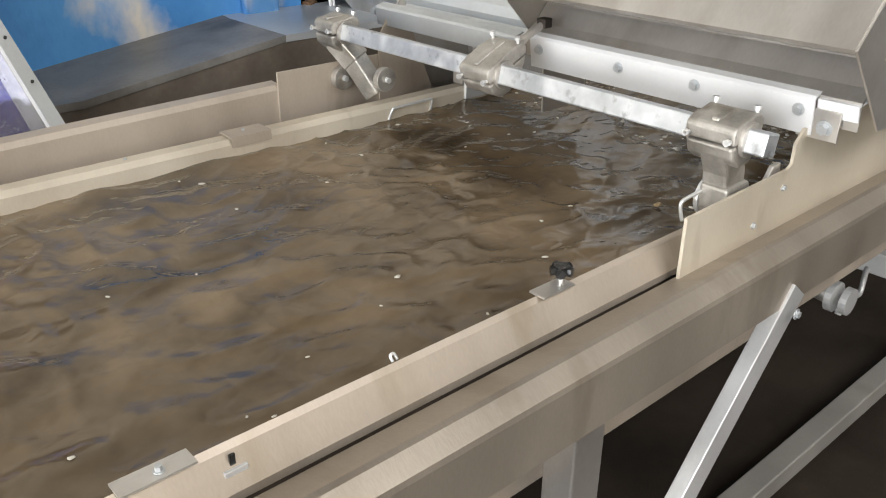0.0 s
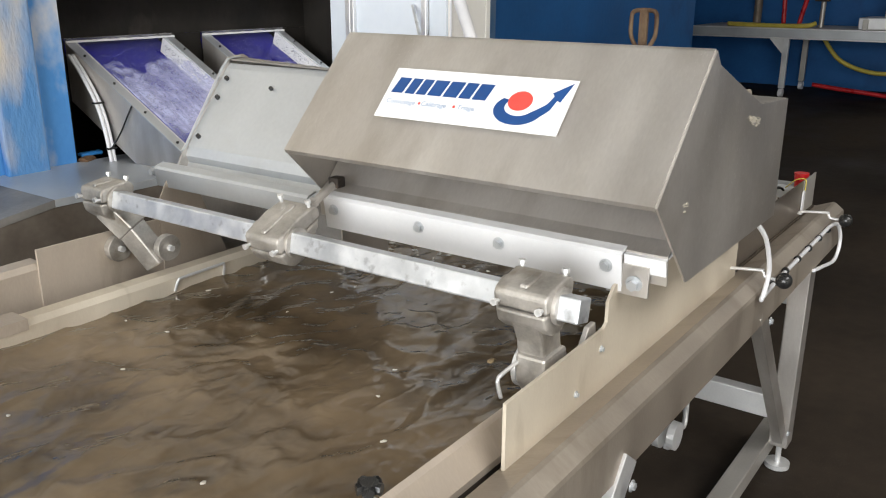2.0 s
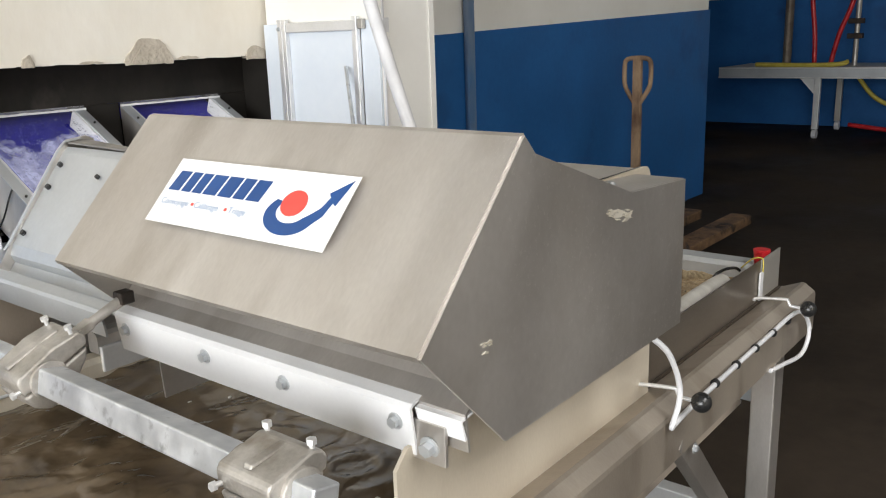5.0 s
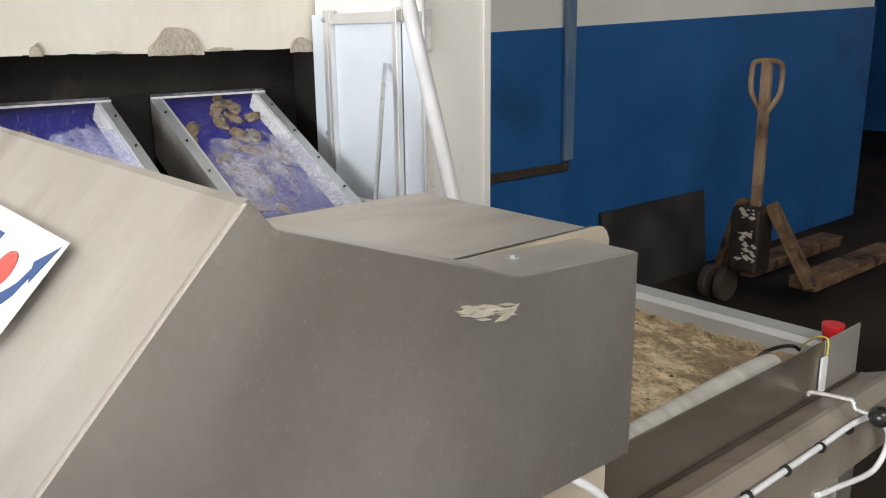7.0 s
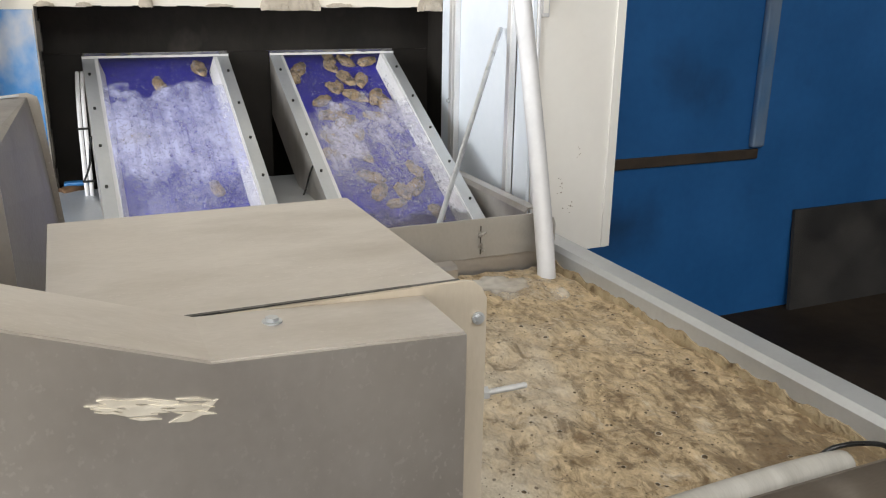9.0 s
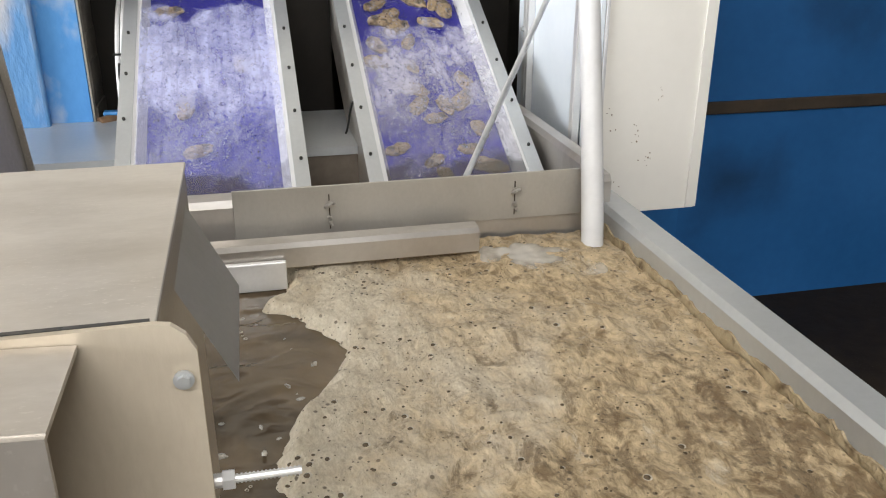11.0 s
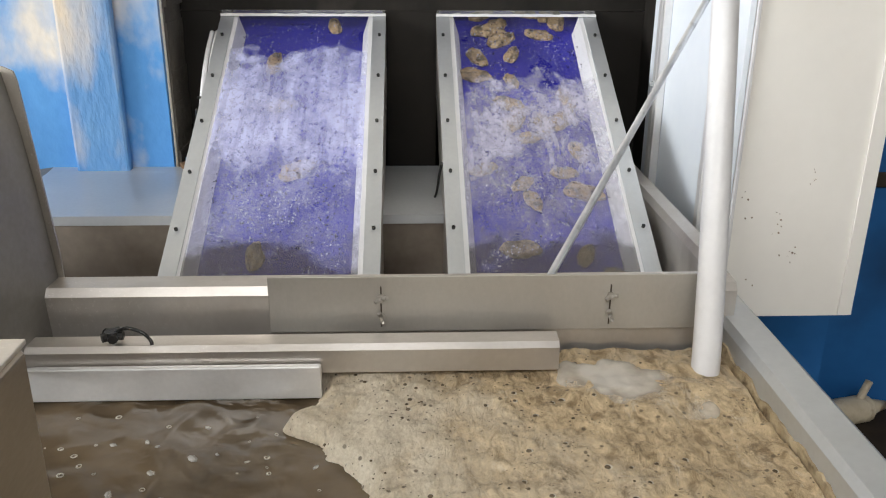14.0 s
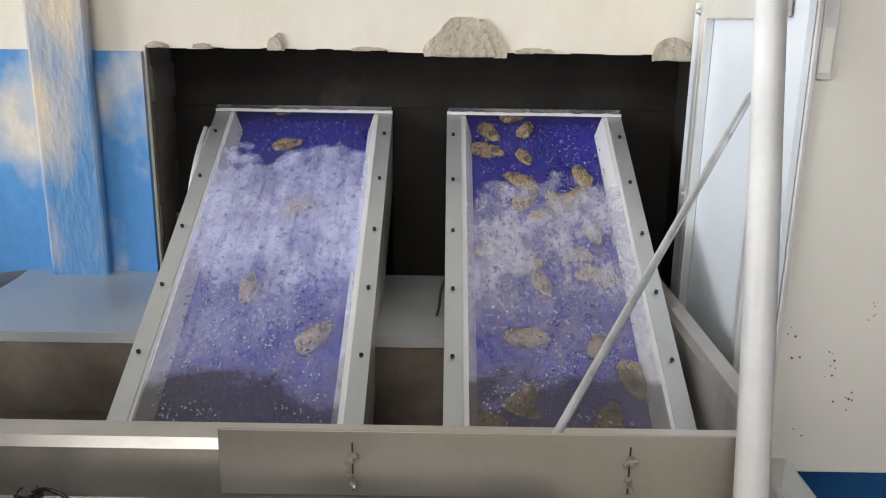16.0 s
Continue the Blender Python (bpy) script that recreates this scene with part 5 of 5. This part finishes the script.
froth = tagged(grid_object("froth", surface(2.55, 2.885, 1.56, 1.83, 0.886, 0.006, froth_height), FROTH), "white froth where the pipe pours in", "froth", kind="stuff")
DRIFT = 0.03
rng = random.Random(3)


def domes(spots, rings=3, sides=9):
    """Flat bubbles: low domes on the given spots (x, y, z, radius, height)."""
    verts, faces = [], []
    for x, y, z, r, h in spots:
        base = len(verts)
        for i in range(rings):
            a = i / rings * 1.5708
            for k in range(sides):
                b = 6.2832 * k / sides
                verts.append((x + r * math.cos(a) * math.cos(b), y + r * math.cos(a) * math.sin(b), z + h * math.sin(a)))
        verts.append((x, y, z + h))
        for i in range(rings - 1):
            for k in range(sides):
                p, q = base + i * sides + k, base + i * sides + (k + 1) % sides
                faces.append((p, q, q + sides, p + sides))
        top = base + (rings - 1) * sides
        for k in range(sides):
            faces.append((top + k, top + (k + 1) % sides, len(verts) - 1))
    return verts, faces


pits, rims = [], []
for k in range(1100):
    x, y = 2.16 + 0.70 * rng.random() ** 1.5, rng.uniform(0.77, 1.80)
    if x < foam_edge(y) + 0.012 or noise.noise((x * 6, y * 6, 20)) < -0.12:
        continue
    r = 0.0011 + 0.0042 * rng.random() ** 4
    z = 0.858 + foam_height(x, y)
    pits.append((x, y, z - 0.0003, r, r * 0.45))
    if r > 0.0024:
        rims.append((x + r * 0.25, y + r * 0.2, z - 0.0012, r * 1.25, r * 0.55))
bubbles = grid_object("dark_bubbles", domes(pits), PIT)
bubbles.parent = foam
tagged(bubbles, "dark open bubbles in the foam", kind="stuff")
edges = grid_object("bubble_rims", domes(rims), RIM)
edges.parent = foam
tagged(edges, "pale rims of the larger bubbles", kind="stuff")


def ring_bubble(r):
    bm = B()
    hose(bm, [(r * math.cos(a), r * math.sin(a) * 0.9, 0.0) for a in [6.2832 * k / 10 for k in range(11)]], r * 0.2, 6, 2)
    bmesh.ops.create_uvsphere(bm, u_segments=10, v_segments=6, radius=r * 0.38, matrix=Matrix.Translation((r * 0.55, -r * 0.35, 0.001)) @ Matrix.Diagonal((1, 1, 0.5, 1)))
    return mesh_of("bubble", bm, RIM, smooth=True)


RINGS = [ring_bubble(r) for r in (0.0045, 0.006, 0.0085)]


def flake(name, mat, size, flat, seed):
    bm = B()
    bmesh.ops.create_icosphere(bm, subdivisions=2, radius=1)
    for v in bm.verts:
        k = 1 + 0.45 * noise.noise(v.co * 1.7 + Vector((seed * 5.1, 0, 0)))
        v.co = Vector((v.co.x * k * size, v.co.y * k * size * 0.62, v.co.z * k * size * flat))
    return mesh_of(name, bm, mat, smooth=True)


FLAKES = [flake("shell_fleck", FLECK, 0.006, 0.22, k) for k in range(4)]
DARKS = [flake("dark_leaf", SHELL, 0.013, 0.3, k + 9) for k in range(2)]
CLUMPS = [flake("froth_clump", FROTH, 0.011, 0.30, k + 20) for k in range(4)]
drifting = []
for k in range(44):
    x, y = rng.uniform(-0.2, 1.9), rng.uniform(0.80, 1.70)
    dark = k % 12 == 0
    ob = new("dark_leaf" if dark else "shell_fleck", rng.choice(DARKS if dark else FLAKES))
    s = rng.uniform(0.45, 1.25)
    ob.scale = (s, s, s)
    tagged(ob, "small dark scrap adrift on the brown water" if dark else "small pale shell fleck adrift on the brown water", "fleck", "flecks on the water")
    drifting.append((ob, x, y, rng.uniform(0, 360), DRIFT))

for k in range(120):
    x, y = 1.78 + 0.47 * rng.random(), rng.uniform(0.80, 1.72)
    clump = k % 5 < 3
    ob = new("froth_clump" if clump else "bubble", rng.choice(CLUMPS) if clump else rng.choice(RINGS))
    s = rng.uniform(0.3, 0.95) if clump else rng.uniform(0.25, 0.65)
    ob.scale = (s * rng.uniform(0.9, 1.3), s, s)
    tagged(ob, "small clump of pale froth on the water" if clump else "round water bubble with a pale rim", "froth" if clump else "bubble", "bubbles beside the foam")
    drifting.append((ob, x - 0.09, y, rng.uniform(0, 360), 0.009))

# oysters on the belts
def oyster(seed):
    bm = B()
    bmesh.ops.create_icosphere(bm, subdivisions=3, radius=1)
    for v in bm.verts:
        p = v.co.copy()
        k = 1 + 0.22 * noise.noise(p * 1.6 + Vector((seed * 3.3, 1, 0))) + 0.12 * noise.noise(p * 5 + Vector((seed, 7, 0)))
        taper = 1 - 0.35 * (p.y + 1) / 2
        v.co = Vector((p.x * k * 0.027 * taper, p.y * k * 0.043, p.z * k * 0.012 + 0.002 * math.sin(9 * math.hypot(p.x, p.y + 0.8))))
    return mesh_of("oyster", bm, SHELL, smooth=True)


OYSTERS = [oyster(k) for k in range(6)]
LEAN = math.degrees(math.atan(SLOPE))
carried = []
left_row = [(2.031, 2.898), (2.094, 2.69), (2.022, 2.456), (2.175, 2.34), (2.0, 3.05), (2.15, 3.2), (1.96, 3.42), (2.06, 3.66), (2.2, 3.72), (1.95, 3.80), (1.99, 3.86)]
for x, y in left_row:
    carried.append((x, y, 0.11))
right_row = [(2.543, 2.955), (2.637, 2.965), (2.535, 2.885), (2.628, 2.863), (2.614, 2.779), (2.764, 2.801), (2.621, 2.718), (2.693, 2.711), (2.742, 2.73), (2.657, 2.668), (2.53, 2.569), (2.62, 2.525), (2.722, 2.557), (2.763, 2.499), (2.596, 2.347), (2.74, 2.331), (2.795, 2.26), (2.641, 2.475), (2.767, 2.621)]
for x, y in right_row:
    carried.append((x, y, 0.05))
for k in range(24):
    carried.append((rng.uniform(2.50, 2.80), 3.45 - k * 0.019 + rng.uniform(-0.02, 0.02), 0.05))
for k in range(8):
    carried.append((rng.uniform(2.50, 2.80), 2.22 - k * 0.025, 0.05))
riders = []
for x, y, speed in carried:
    ob = new("oyster", rng.choice(OYSTERS))
    s = rng.uniform(0.75, 1.15)
    ob.scale = (s, s, s)
    tagged(ob, "rough brown oyster riding up on the violet belt", "oyster", "oysters on the belts")
    riders.append((ob, x, y, speed, rng.uniform(0, 360)))


def motions():
    bob = [i * 0.5 for i in range(33)]
    walk(water, [(t, pose(DRIFT * t + 0.006 * math.sin(1.7 * t), 0.008 * math.sin(2.3 * t + 1), 0.003 * math.sin(3.1 * t))) for t in bob])
    walk(froth, [(t, pose(0.006 * math.sin(2.9 * t), 0.004 * math.sin(3.7 * t), 0.002 * math.sin(5.1 * t))) for t in bob])
    walk(foam, [(t, pose(0.004 * math.sin(2.1 * t), 0.0, 0.002 * math.sin(1.9 * t))) for t in bob])
    for ob, x, y, turn, speed in drifting:
        walk(ob, [(t, pose(x + speed * (t - 2), y + 0.01 * math.sin(0.9 * t + turn), 0.843 + 0.003 * math.sin(3.1 * t), 0, 0, turn + 2 * t)) for t in (0, 2, 4, 6, 8, 10, 12, 14, 16)])
    for ob, x, y, speed, turn in riders:
        rows = []
        for t in range(0, 17, 2):
            v = min(3.13, max(1.97, y - speed * (16.0 - t)))
            rows.append((t, pose(x, v, rise(v, -0.043), LEAN) @ pose(0, 0, 0, 0, 0, turn)))
        walk(ob, rows)


motions()
